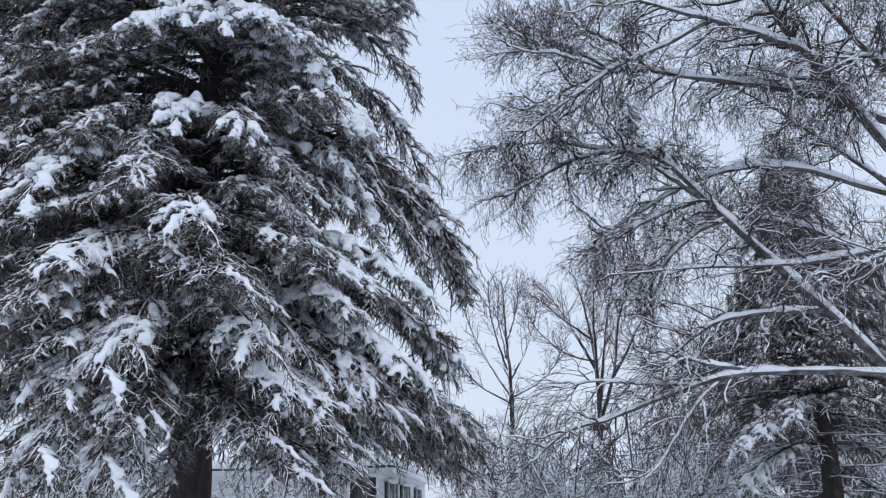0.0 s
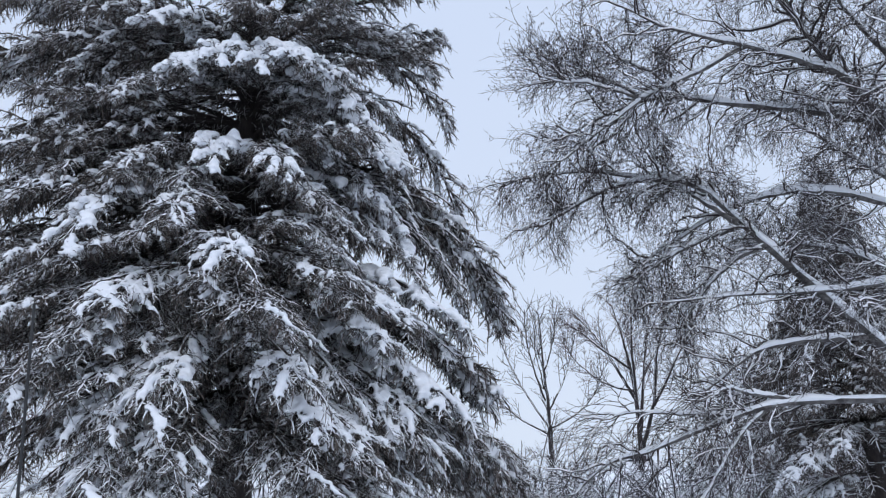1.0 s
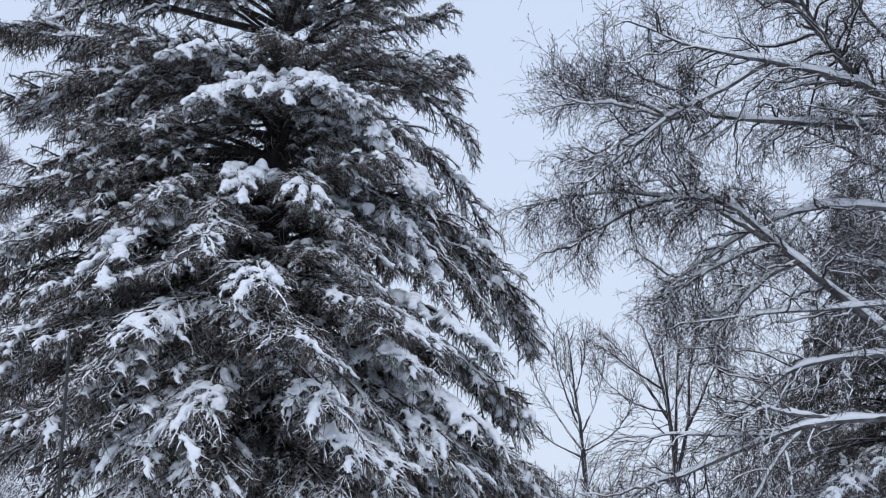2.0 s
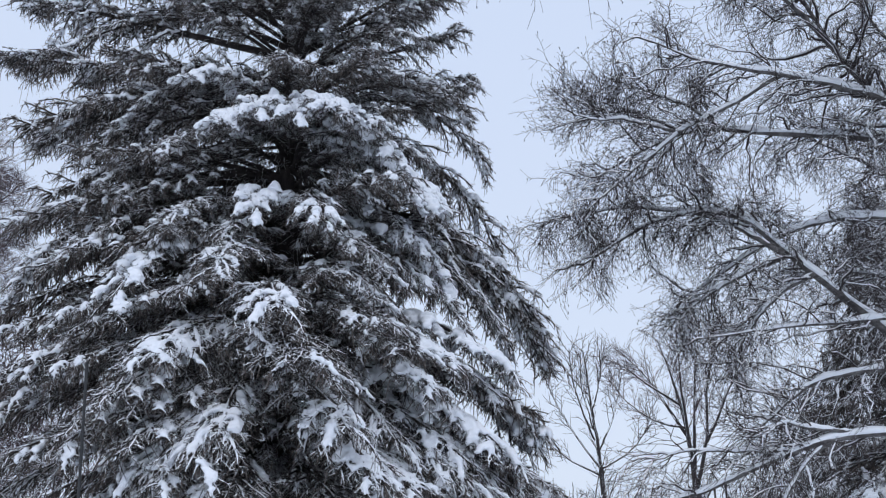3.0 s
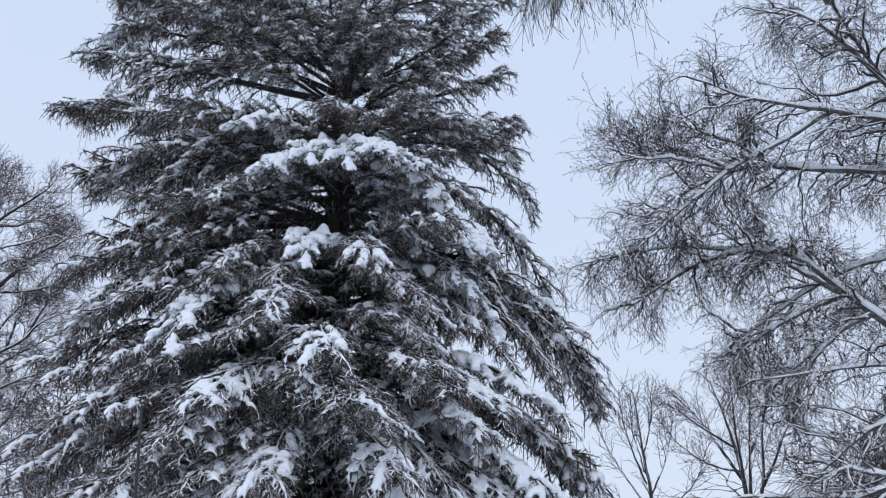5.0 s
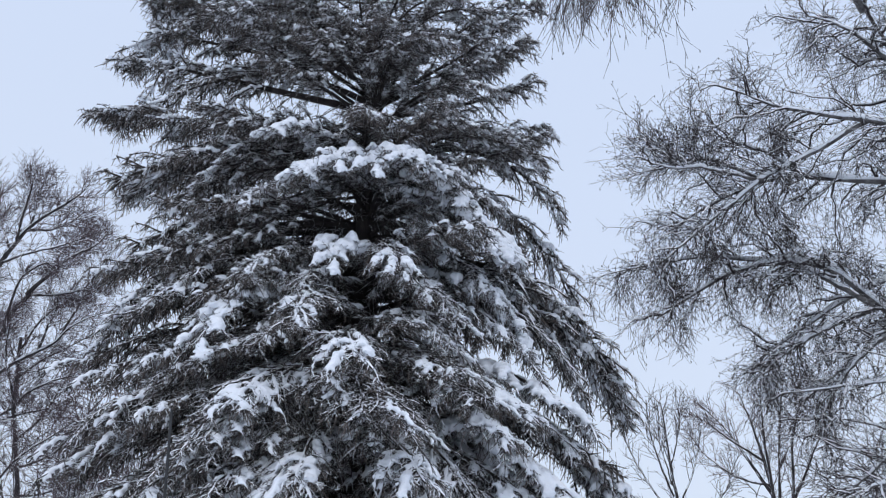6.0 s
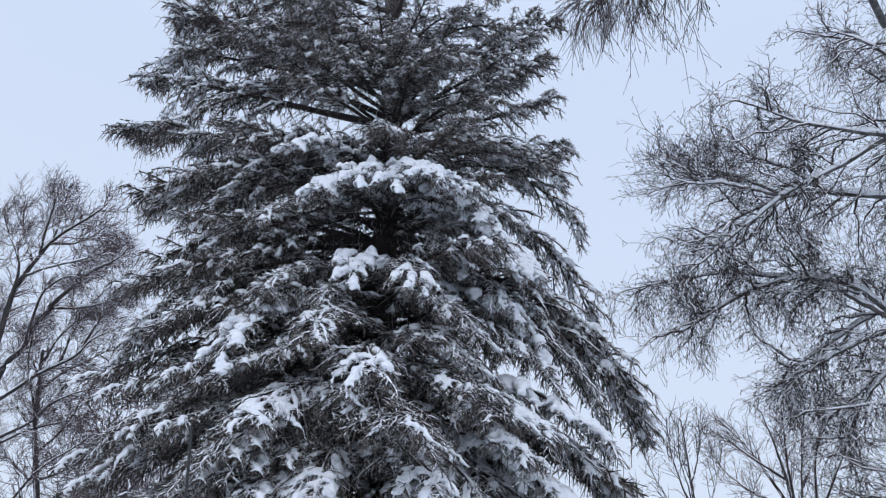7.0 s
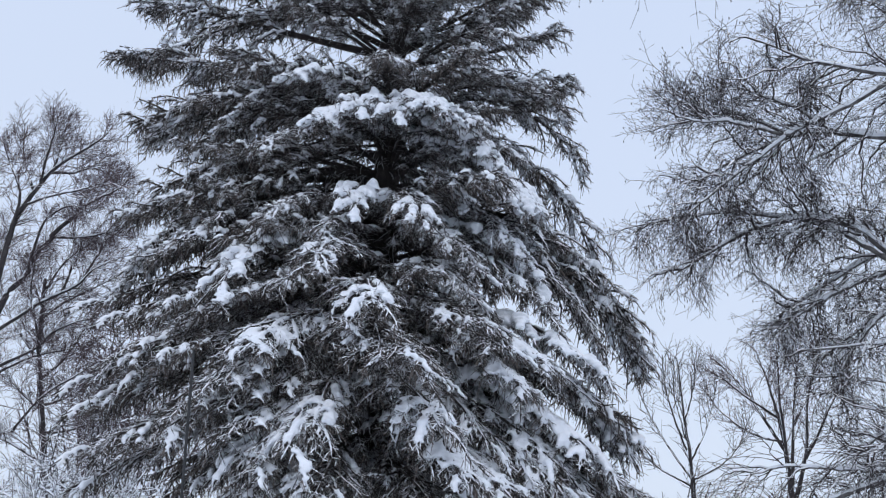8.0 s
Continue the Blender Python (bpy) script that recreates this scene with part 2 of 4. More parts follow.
def bough_kit(seed, curve, load, detail=2):
    """One spruce bough, 3.5 m long, growing along +x: fronds either side of its axis, each with drooping needled cords, and the snow on them.
    detail: 2 near, 1 behind, 0 far off."""
    rng = np.random.default_rng(seed)
    s = np.linspace(0, 1, 12)
    L = 3.5
    # the upper boughs are bushy tails of short hanging fronds, the lower ones wide drooping sprays
    bushy = curve[0] > 0.1 and load < 0.3
    n2, n3, n4, nn = ((14, 9, 2, 3), (16, 10, 2, 3), (26 if bushy else 28, 10 if bushy else 12, 3, 4))[detail]
    axis = np.stack([L * s * (1 - 0.06 * s), 0.05 * L * np.sin(s * 4 + seed) * s, L * (curve[0] * s + curve[1] * s ** 2 + curve[2] * s ** 3)], -1)[None]
    fronds, _ = grow(axis, n2, 0.10 if detail < 2 else 0.34 if bushy else 0.22, 0.97, 0.56 if bushy else 0.70, 46, (0.12, 0, -0.24 if bushy else -0.42), 8, rng, shrink=0.42 if bushy else 0.45, flat=0.66 if bushy else 0.86, wiggle=0.13, jitter=0.35)
    fronds = np.concatenate([fronds, finer(axis[:, 8:], 8)])
    m = len(fronds)
    long3 = 0.17 if bushy else 0.175
    b3, _ = grow(fronds, n3, 0.10, 1.0, long3, 48, (0.08, 0, -0.60 if bushy else -0.42), 4, rng, shrink=0.45, flat=0.74, wiggle=0.14, jitter=0.4)
    b1, _ = grow(axis, 3 * n3, 0.40 if bushy else 0.25, 1.0, 0.17, 52, (0.1, 0, -0.5), 4, rng, shrink=0.3, flat=0.25, wiggle=0.16, jitter=0.6)
    cords = np.concatenate([b3, b1])
    # snow on each frond: how much, and along which stretch
    share = (0.80 if bushy else 0.45) if load < 0.3 else 0.70 if load < 1.3 else 0.97
    laden = (rng.random(m) < share) * rng.uniform(0.75, 1.15, m)
    laden[-1] = max(laden[-1], 0.8) if load > 0.3 else laden[-1]
    lo, hi = rng.uniform(0.10, 0.45, m), rng.uniform(0.80, 1.10, m)
    wood = Shape()
    tubes(wood, axis, taper(1, 12, 0.058 if detail == 2 else 0.034, 0.010), 6)
    tubes(wood, finer(fronds, 5), taper(m, 5, 0.016, 0.006), 4)
    # dead twigs on the shaded inner stretch
    bare, _ = grow(axis, 14, 0.06, 0.36, 0.34, 62, (0.1, 0, -0.45), 5, rng, shrink=0.2, flat=0.3, wiggle=0.2, jitter=0.6)
    bare2, _ = grow(bare, 4, 0.2, 0.95, 0.13, 50, (0, 0, -0.4), 3, rng, shrink=0.3, flat=0.2, wiggle=0.2, jitter=0.6)
    if detail == 2:
        tubes(wood, bare, taper(len(bare), 5, 0.006, 0.003), 3)
        tubes(wood, bare2, taper(len(bare2), 3, 0.0035, 0.002), 3)
    green = Shape()
    cord = (0.014, 0.010, 0.0058)[detail]
    tubes(green, finer(cords, 3), taper(len(cords), 3, cord, cord * 0.6), 3)
    size = (0.042, 0.034, 0.025)[detail]
    needles(green, cords, nn, size, size * 0.13, rng)
    needles(green, fronds[:, 1:], 4 * nn, size, size * 0.13, rng)
    if n4:
        b4, _ = grow(cords, n4, 0.08, 1.0, 0.07 if detail == 2 else 0.10, 46, (0.05, 0, -0.30), 2, rng, shrink=0.3, flat=0.45, wiggle=0.1, jitter=0.6)
        down, _ = grow(cords, 1, 0.1, 0.9, 0.11, 60, (0, 0, -0.9), 2, rng, shrink=0.2, flat=0.2, wiggle=0.1, jitter=0.6)
        for g in (b4, down):
            blades(green, g, cord, rng)
            needles(green, g, 2 if detail == 2 else 1, size * 0.85, size * 0.11, rng)
    snow = Shape()
    # dusting along the cords, where they lie flat enough to hold it
    k = (1.4, 1.15, 1.0)[detail]
    for g, base in ((cords, 0.0050 if bushy else 0.0062), (b4 if n4 else cords[:0], 0.0036)):
        if not len(g):
            continue
        flat3 = 1 - np.abs(unit(g[:, -1] - g[:, 0])[:, 2])
        d3 = np.clip((0.24 if detail < 2 else 0.60 if bushy else 0.72) + 0.25 * load + 0.9 * waves(g[:, -1, 0], g[:, -1, 1], seed + 7, 5.0), 0.0, 1.2) * np.clip(flat3 * 2.0, 0, 1)
        on = (d3 > 0.15) & (rng.random(len(g)) < 0.85)
        w = (base * (0.7 + 1.0 * d3[on]))[:, None] * k
        ridges(snow, (g[on] if g.shape[1] == 2 else finer(g[on], 3)) + UP * 0.5 * cord, w, w * 1.1, rng, 0.30, ROOF)
    # thicker snow along the fronds and the bough itself, with gaps
    run = finer(fronds[:, 1:], 8)
    f = np.clip(0.25 + 0.9 * waves(run[..., 0], run[..., 1], seed, 6.0) + 0.4 * (min(load, 1.0) - 0.5), 0.0, 1.0)
    ridges(snow, run + UP * 0.008, 0.004 + (0.011 + 0.012 * min(load, 0.8)) * f, 0.004 + (0.010 + 0.014 * min(load, 0.8)) * f, rng, 0.35, ROOF)
    if detail == 2:
        ridges(snow, finer(bare, 4) + UP * 0.003, 0.005, 0.006, rng, 0.4, ROOF)
    spine = finer(axis[:, 3:], 24)
    f = np.clip(0.15 + 1.0 * waves(spine[..., 0], spine[..., 1], seed + 5, 7.0) + 0.4 * (load - 0.5), 0.0, 1.0)
    ridges(snow, spine + UP * 0.02, 0.004 + (0.02 + 0.015 * load) * f, 0.004 + (0.015 + 0.02 * load) * f, rng, 0.3)
    big = (0.037 if bushy else 0.033, 0.041, 0.076 if curve[2] < -0.2 else 0.058)[0 if load < 0.3 else 1 if load < 1.3 else 2]
    # pads: lumps along the middle of a laden frond and out along its cords
    kk, fk = 14, 5
    u = np.linspace(0, 1, kk)[None]
    fill = np.clip(np.minimum(u - lo[:, None], hi[:, None] - u) * 5 + 0.25, 0, 1) * laden[:, None]
    mid = finer(fronds, kk)
    fill = fill * np.clip(2.5 - 2.1 * np.abs(tangents(mid)[..., 2]), 0, 1)
    out = finer(b3, fk).reshape(m, n3, fk, 3)
    ub = np.linspace(0.10, 1.0, n3)[None]
    fill3 = np.clip(np.minimum(ub - lo[:, None], hi[:, None] - ub) * 5 + 0.25, 0, 1) * laden[:, None]
    reach = np.linspace(0.1, 0.95, fk)[None, None]
    lie = np.clip(2.7 - 2.1 * np.abs(tangents(out.reshape(-1, fk, 3))[..., 2]), 0, 1).reshape(m, n3, fk)
    holes = waves(out[..., 0], out[..., 1], seed + 3, 24.0)
    fill3 = fill3[..., None] * (reach < rng.uniform(0.55, 1.2, (m, n3, 1))) * (holes > (-0.30 if load < 1.3 else -0.75)) * (1.05 - 0.35 * reach) * lie
    at = np.concatenate([mid.reshape(-1, 3), out.reshape(-1, 3)])
    r = np.concatenate([(fill * big).ravel(), (fill3 * big * (0.85 if load < 1.3 else 0.74)).ravel()])
    on = r > 0.35 * big
    if (detail or load > 0.3) and on.any():
        r = r[on] * (0.62 + 0.7 * rng.random(on.sum()))
        v, q = snow_pad(at[on] + rng.standard_normal((on.sum(), 3)) * np.array([0.012, 0.012, 0.005]), r, seed, rng, 0.0225 if detail == 2 else 0.042)
        snow.add(v, quads=q)
    return wood.mesh("bough", SPRUCE_BARK), green.mesh("needles", NEEDLE, False), snow.mesh("snow_load", SNOW), axis[0, -1]


CURVES = {"up": (0.32, -0.12, 0.08), "level": (0.14, -0.42, 0.10), "down": (-0.10, -0.55, 0.20), "arch": (0.26, -0.24, -0.36), "sweep": (0.12, -0.34, -0.04)}
LIGHT = {c: [bough_kit(11 + 7 * i + 31 * j, CURVES[c], 0.22) for i in range(3)] for j, c in enumerate(CURVES)}
LADEN = {c: [bough_kit(111 + 7 * i + 31 * j, CURVES[c], 1.0) for i in range(3)] for j, c in enumerate(CURVES)}
HEAPED = {c: [bough_kit(511 + 7 * i + 31 * j, CURVES[c], 1.6) for i in range(3)] for j, c in enumerate(("arch", "sweep"))}
BEHIND = {c: [bough_kit(311 + 7 * i + 31 * j, CURVES[c], 0.22, 1) for i in range(2)] for j, c in enumerate(CURVES)}
FAR_LADEN = {c: [bough_kit(411 + 7 * i + 31 * j, CURVES[c], 0.9, 0) for i in range(2)] for j, c in enumerate(CURVES)}


def pick(kits, style, rng):
    return kits[style][int(rng.integers(len(kits[style])))]


def put_bough(tree, kit, z, az, length, pitch, roll=0.0, off=(0, 0), wide=0.0):
    m = pose(off[0], off[1], z, 0, 0, az) @ pose(0, 0, 0, roll, -pitch, 0) @ Matrix.Diagonal((length / 3.5, max(wide, length / 3.5), max(wide, length / 3.5), 1))
    b = part("bough", kit[0], tree)
    b.matrix_local = m
    part("needles", kit[1], b, kind="stuff")
    part("snow_load", kit[2], b, kind="stuff")


def aim_bough(tree, kit, tip, base, roll=0.0):
    """A bough from the trunk at the height base to the given tip (from the tree's foot)."""
    x, y, z = tip
    e = kit[3]
    flat, rise = math.hypot(x, y), z - base
    ex = math.hypot(e[0], e[1])
    pitch = math.degrees(math.atan2(rise, flat) - math.atan2(e[2], ex))
    az = math.degrees(math.atan2(y, x) - math.atan2(e[1], e[0]))
    put_bough(tree, kit, base, az, (0.96 if e[2] > -1.2 else 0.99) * 3.5 * math.hypot(flat, rise) / math.hypot(ex, e[2]), pitch, roll)


def spruce_trunk(tree, height, r0, lean):
    z = np.linspace(-0.3, height, 24)
    p = np.stack([lean[0] * z + 0.05 * np.sin(z * 0.9), lean[1] * z + 0.04 * np.sin(z * 0.7 + 1), z], -1)[None]
    sh = Shape()
    tubes(sh, p, taper(1, 24, r0, 0.02), 14)
    part("trunk", sh.mesh("trunk", SPRUCE_BARK), tree)


# boughs that carry the outline and the thick snow: tip x, y, z from the foot, height at the trunk, snow
RIGHT_BOUGHS = [
    (1.92, -1.2, 5.85, 7, 2), (2.2, -1, 5.7, 6.9, 2), (3.45, 1.3, 4.4, 6.2, 1), (3.4, 1, 4.25, 6, 1), (3.3, 0.8, 4.75, 6.3, 1), (2.9, 1.3, 6.01, 7.5, 1),
    (2.05, -1, 5.75, 7, 2), (2.8, 0.5, 7.02, 7.9, 1), (2.62, 0.5, 8.57, 8.4, 0), (2.58, 0.5, 7.93, 8.2, 1), (2.57, 0, 9.07, 8.6, 0), (3.1, 0, 3.18, 4.7, 2),
    (2.95, -0.7, 3.74, 5.1, 2), (1.75, -1.8, 2.98, 4.1, 1), (2.4, -1.4, 3.74, 4.9, 1), (2.5, 0, 9.8, 8.9, 0), (2.35, -0.5, 10.27, 9.2, 0), (2.7, -1.2, 2.95, 4.3, 2),
    (1.75, -2.4, 2.5, 3.7, 1),
]
RIGHT_LOWER_BOUGHS = [
    (3.24, 0, 3.26, 4.6, 2), (3.36, 0.2, 2.48, 3.7, 0), (3.3, 0, 2.6, 3.6, 1), (2.96, -0.8, 2.76, 4, 2), (2.88, -0.6, 3.52, 4.8, 1), (2.38, -1.4, 2.75, 4, 1),
    (2.18, -1.7, 3.45, 4.6, 1), (1.92, -2, 3.84, 4.8, 0),
]
RIGHT_MIDDLE_BOUGHS = [
    (2.76, 0.6, 4.78, 6.3, 1), (2.59, 0.6, 5.41, 6.7, 1), (2.27, -0.6, 4.74, 6.0, 2), (2.42, -0.8, 4.33, 5.6, 1), (2.01, -1.0, 5.17, 6.2, 1), (2.94, 0.4, 4.34, 5.8, 1),
    (1.66, -1.8, 4.65, 5.6, 1), (2.09, 0.0, 6.10, 7.0, 1), (1.30, -1.8, 5.06, 6.0, 0), (1.58, -2.1, 4.08, 5.1, 0),
]
LEFT_BOUGHS = [
    (-4.10, -0.6, 8.90, 8.2, 0), (-3.90, -0.6, 9.85, 8.8, 0), (-3.20, -1.0, 7.18, 7.9, 1), (-3.00, -1.4, 4.84, 6.0, 1), (-3.10, -1.4, 3.46, 4.8, 0), (-3.45, -1.0, 10.9, 9.7, 0),
    (-3.50, -0.8, 6.10, 6.9, 0), (-3.30, -1.2, 2.60, 4.0, 0),
]
LEFT_INNER_BOUGHS = [
    (-3.48, -0.6, 7.43, 8.0, 0), (-2.99, -1.0, 6.35, 7.2, 0), (-3.05, -1.2, 5.84, 6.8, 0), (-3.08, -1.4, 4.64, 5.8, 0), (-2.19, -2.0, 4.03, 5.2, 0), (-3.11, -1.4, 3.86, 5.2, 0),
    (-2.40, -1.4, 7.45, 7.8, 0), (-2.01, -1.6, 8.17, 8.0, 0), (-1.06, -2.0, 6.37, 6.9, 1), (-2.02, -1.6, 6.20, 6.8, 1), (-0.87, -2.2, 5.23, 6.0, 0), (-2.21, -1.8, 5.11, 6.1, 1),
    (-0.61, -2.8, 3.51, 4.6, 0), (-1.32, -2.6, 3.18, 4.4, 0),
]
FRONT_BOUGHS = [
    (0.30, -2.2, 5.37, 6.0, 2), (0.85, -2.8, 3.67, 4.8, 0), (-1.20, -2.4, 4.47, 5.6, 2), (-0.35, -2.1, 6.60, 7.0, 2), (1.30, -2.1, 6.55, 6.9, 2), (-0.75, -2.0, 7.30, 7.6, 2),
    (-0.05, -2.8, 2.85, 3.9, 1), (1.45, -2.2, 8.20, 8.5, 1), (-1.35, -2.0, 9.40, 9.0, 0), (0.02, -3.0, 2.75, 4.0, 1), (-0.70, -2.9, 3.40, 4.6, 0),
]
FRONT_LOWER_BOUGHS = [
    (0.28, -2.9, 2.92, 4, 1), (-0.44, -2.8, 2.57, 3.7, 0), (-0.67, -2.7, 3.28, 4.4, 0), (0.18, -2.6, 3.92, 4.8, 0), (1.21, -2.7, 3.45, 4.4, 0), (1.43, -2.7, 2.94, 3.9, 1),
    (-0.75, -2.2, 3.83, 4.8, 0), (-1.14, -2, 4.48, 5.3, 0), (-0.16, -2.2, 5.05, 5.6, 1), (0.9, -2.1, 4.7, 5.3, 0), (1.56, -1.9, 4.34, 5.1, 1), (-0.52, -3, 2.09, 3.2, 1),
]
LEFT_LOWER_BOUGHS = [
    (-1.01, -2.2, 2.55, 3.8, 0), (-0.25, -2.7, 2.15, 3.3, 1), (-0.95, -2.2, 2.86, 4.1, 0), (-0.88, -2.4, 1.9, 3, 0), (-1.2, -1.8, 4.18, 5.1, 0), (-0.75, -1.8, 4.85, 5.6, 0),
    (-1.75, -1.4, 5.22, 5.8, 1),
]
UPPER_BOUGHS = [
    (1.52, -2.2, 7.31, 7.5, 0), (2.08, -1.2, 8.11, 8.2, 1), (0.91, -2.2, 8.55, 8.8, 1), (-0.40, -2.2, 8.76, 9.0, 0), (-1.05, -2.0, 8.48, 8.6, 0), (-1.89, -1.8, 9.53, 9.2, 0),
    (0.72, -2.4, 7.08, 7.5, 1), (1.73, -1.4, 6.94, 7.3, 0), (2.05, -0.8, 6.54, 7.0, 1),
]

TOP_LEFT_BOUGHS = [
    (-3.53, -0.7, 10.80, 10.1, 0), (-3.35, -0.7, 10.16, 9.5, 0), (-2.90, -1.0, 10.66, 10.9, 1), (-2.76, -1.0, 10.04, 10.2, 1), (-1.73, -1.6, 9.58, 9.8, 1), (-1.08, -1.8, 9.59, 9.8, 1),
    (-3.91, -0.6, 9.83, 10.0, 1), (-4.21, -0.6, 8.92, 8.2, 0), (-3.17, -1.0, 8.67, 8.9, 1), (-3.29, -0.8, 7.22, 7.4, 1), (2.68, -0.4, 10.09, 9.4, 0), (2.48, -0.4, 9.45, 8.8, 0),
]
TOP_RIGHT_BOUGHS = [
    (2.11, -1.0, 9.37, 9.6, 1), (1.68, -1.2, 9.61, 9.8, 1), (1.39, -1.8, 8.54, 8.7, 1), (2.63, -0.2, 8.09, 7.4, 0), (2.56, -0.2, 7.52, 7.7, 1),
    (1.85, -1.2, 7.54, 7.7, 1), (-2.41, -1.0, 10.09, 9.4, 0), (-1.55, -1.4, 9.41, 8.7, 0),
]
LEFT_DROOPING_BOUGHS = [
    (-2.68, -1.8, 3.43, 4.4, 0), (-2.34, -1.8, 3.72, 4.7, 1), (-1.79, -2.0, 3.84, 4.8, 0), (-1.25, -2.4, 3.33, 4.3, 1), (-2.16, -2.2, 3.00, 4.0, 0), (-1.45, -2.6, 2.97, 4.0, 1),
    (-2.58, -2.0, 2.93, 3.9, 0), (-2.44, -1.6, 4.42, 5.4, 0), (-1.67, -2.0, 4.32, 5.3, 0), (-0.67, -2.8, 2.98, 4.0, 0), (-2.55, -1.2, 6.82, 7.8, 0), (-2.33, -1.5, 5.88, 6.9, 0),
]
LEFT_SIDE_BOUGHS = [
    (-1.73, -1.6, 5.92, 6.9, 0), (-2.70, -1.6, 5.10, 6.2, 0), (-2.20, -1.7, 5.22, 6.2, 0), (-1.44, -2.0, 5.11, 6.1, 0), (-2.56, -1.8, 4.49, 5.5, 0), (-1.75, -2.1, 4.47, 5.5, 0),
    (-1.03, -2.0, 5.40, 6.4, 0), (-1.10, -2.3, 4.41, 5.4, 0), (-2.40, -2.1, 3.85, 4.9, 0), (-1.62, -2.4, 3.79, 4.8, 0), (-0.94, -2.6, 3.75, 4.7, 0), (-0.58, -2.4, 4.46, 5.5, 0),
]
SNOWY_LOW_BOUGHS = [
    (2.55, -1.2, 2.52, 3.5, 1), (3.15, -0.2, 2.66, 3.6, 0), (-1.36, -1.8, 4.13, 5.2, 0), (-0.93, -2, 3.66, 4.8, 1), (-0.99, -2.4, 3.14, 4.2, 0), (-0.9, -1.8, 4.06, 5.2, 1),
    (-0.36, -2.4, 3.44, 4.5, 0), (-0.64, -2.7, 2.63, 3.7, 1), (-1.47, -1.7, 3.74, 4.8, 0),
]
SNOWY_FRONT_BOUGHS = [
    (-0.26, -2.2, 6.50, 7.0, 2), (0.22, -2.3, 6.55, 7.1, 2), (0.73, -2.3, 6.45, 7.0, 2), (1.18, -2.2, 6.50, 7.0, 2), (1.58, -2.0, 6.44, 6.9, 1), (0.47, -2.0, 7.36, 7.7, 1),
    (-1.37, -1.4, 7.75, 8.0, 1), (-1.71, -1.4, 7.37, 7.8, 1), (-2.09, -1.3, 7.02, 7.5, 1), (1.63, -1.4, 5.88, 6.7, 1), (1.02, -2.4, 5.12, 5.8, 1),
    (-0.87, -2.2, 5.29, 6.0, 1),
]
UPPER_FRONT_BOUGHS = [
    (0.8, -1.7, 8.54, 8.44, 1), (1.54, -1.3, 8.93, 8.43, 1), (2.3, -0.8, 9.62, 8.82, 0), (-1.15, -1.7, 9.2, 9.3, 1), (-2.26, -1.3, 9.81, 9.41, 1), (-0.18, -1.8, 9.35, 9.15, 0), (0.58, -1.8, 9.27, 8.97, 0),
    (1.33, -1.4, 9.65, 9.15, 0), (-3.09, -1, 10.58, 9.88, 0), (1.85, -0.8, 8.95, 8.45, 0), (-0.82, -1.7, 10.09, 9.69, 0), (0.17, -1.8, 10.03, 9.73, 0), (0.9, -1.6, 10.19, 9.69, 0), (-1.75, -1.4, 10.64, 10.04, 0),
]
LOW_RIGHT_BOUGHS = [
    (2.12, -1.6, 1.97, 2.87, 0), (1.93, -1.8, 1.87, 2.67, 0), (2.33, 0.6, 2.27, 3.37, 0), (2.74, 0.8, 2.17, 3.27, 0), (3.12, 0.5, 2.08, 3.28, 1), (2.01, 0.4, 2.26, 3.26, 0), (3.31, 0.2, 1.94, 3.24, 0),
    (2.15, -1, 2.31, 3.41, 0), (2.52, -0.6, 2.37, 3.47, 1), (2.86, -0.3, 2.35, 3.45, 0), (3.18, 0, 2.28, 3.38, 0), (3.39, 0.4, 2.23, 3.43, 0), (2.37, -1.2, 2.43, 3.43, 1), (1.95, -1.5, 2.2, 3.2, 0),
    (1.83, -1.8, 1.97, 2.87, 0), (2.62, 0.4, 2.61, 3.71, 0), (3.03, 0.8, 2.58, 3.68, 0), (2.06, 0.5, 2.67, 3.77, 0), (1.66, 0.4, 2.53, 3.53, 0), (1.48, -1, 2.24, 3.14, 0), (3.27, -0.2, 2.45, 3.65, 1),
]
LOW_CURTAIN_BOUGHS = [
    (2.05, -2.0, 2.30, 3.4, 0), (1.78, -2.2, 2.00, 3.0, 0), (1.46, -2.6, 1.85, 2.9, 0), (0.19, -3.0, 1.85, 2.8, 1),
    (1.45, -1.9, 2.10, 3.0, 1), (1.25, -2.6, 2.15, 3.1, 0), (0.2, -1.5, 1.90, 2.6, 0), (-0.5, -1.8, 1.95, 2.8, 0), (2.44, -1.4, 2.56, 3.5, 0),
    (2.34, -1.6, 2.58, 3.6, 1), (2.77, -0.8, 2.56, 3.6, 1), (3.01, -0.4, 2.55, 3.5, 1), (0.42, -3.0, 2.30, 3.3, 0), (1.7, -1.2, 2.30, 3.1, 0),
]
SHOULDER_BOUGHS = [(1.80, -1.6, 6.15, 6.9, 2)]
SNOWY_SIDE_BOUGHS = [
    (0.05, -2.9, 2.05, 2.9, 1), (0.3, -1.2, 2.75, 3.2, 1), (-0.5, -1.5, 2.7, 3.2, 1),
    (-1.55, -2, 4.85, 5.7, 1), (-0.03, -2.8, 4.44, 5.2, 1), (0.81, -3, 4.03, 4.9, 1), (1.05, -3.1, 3.53, 4.5, 0), (-0.37, -3, 3.65, 4.6, 1), (-3.47, -1, 7.43, 8, 0),
    (-2.9, -1.3, 5.3, 6.3, 1), (1.89, -2, 2.47, 3.5, 1),
]


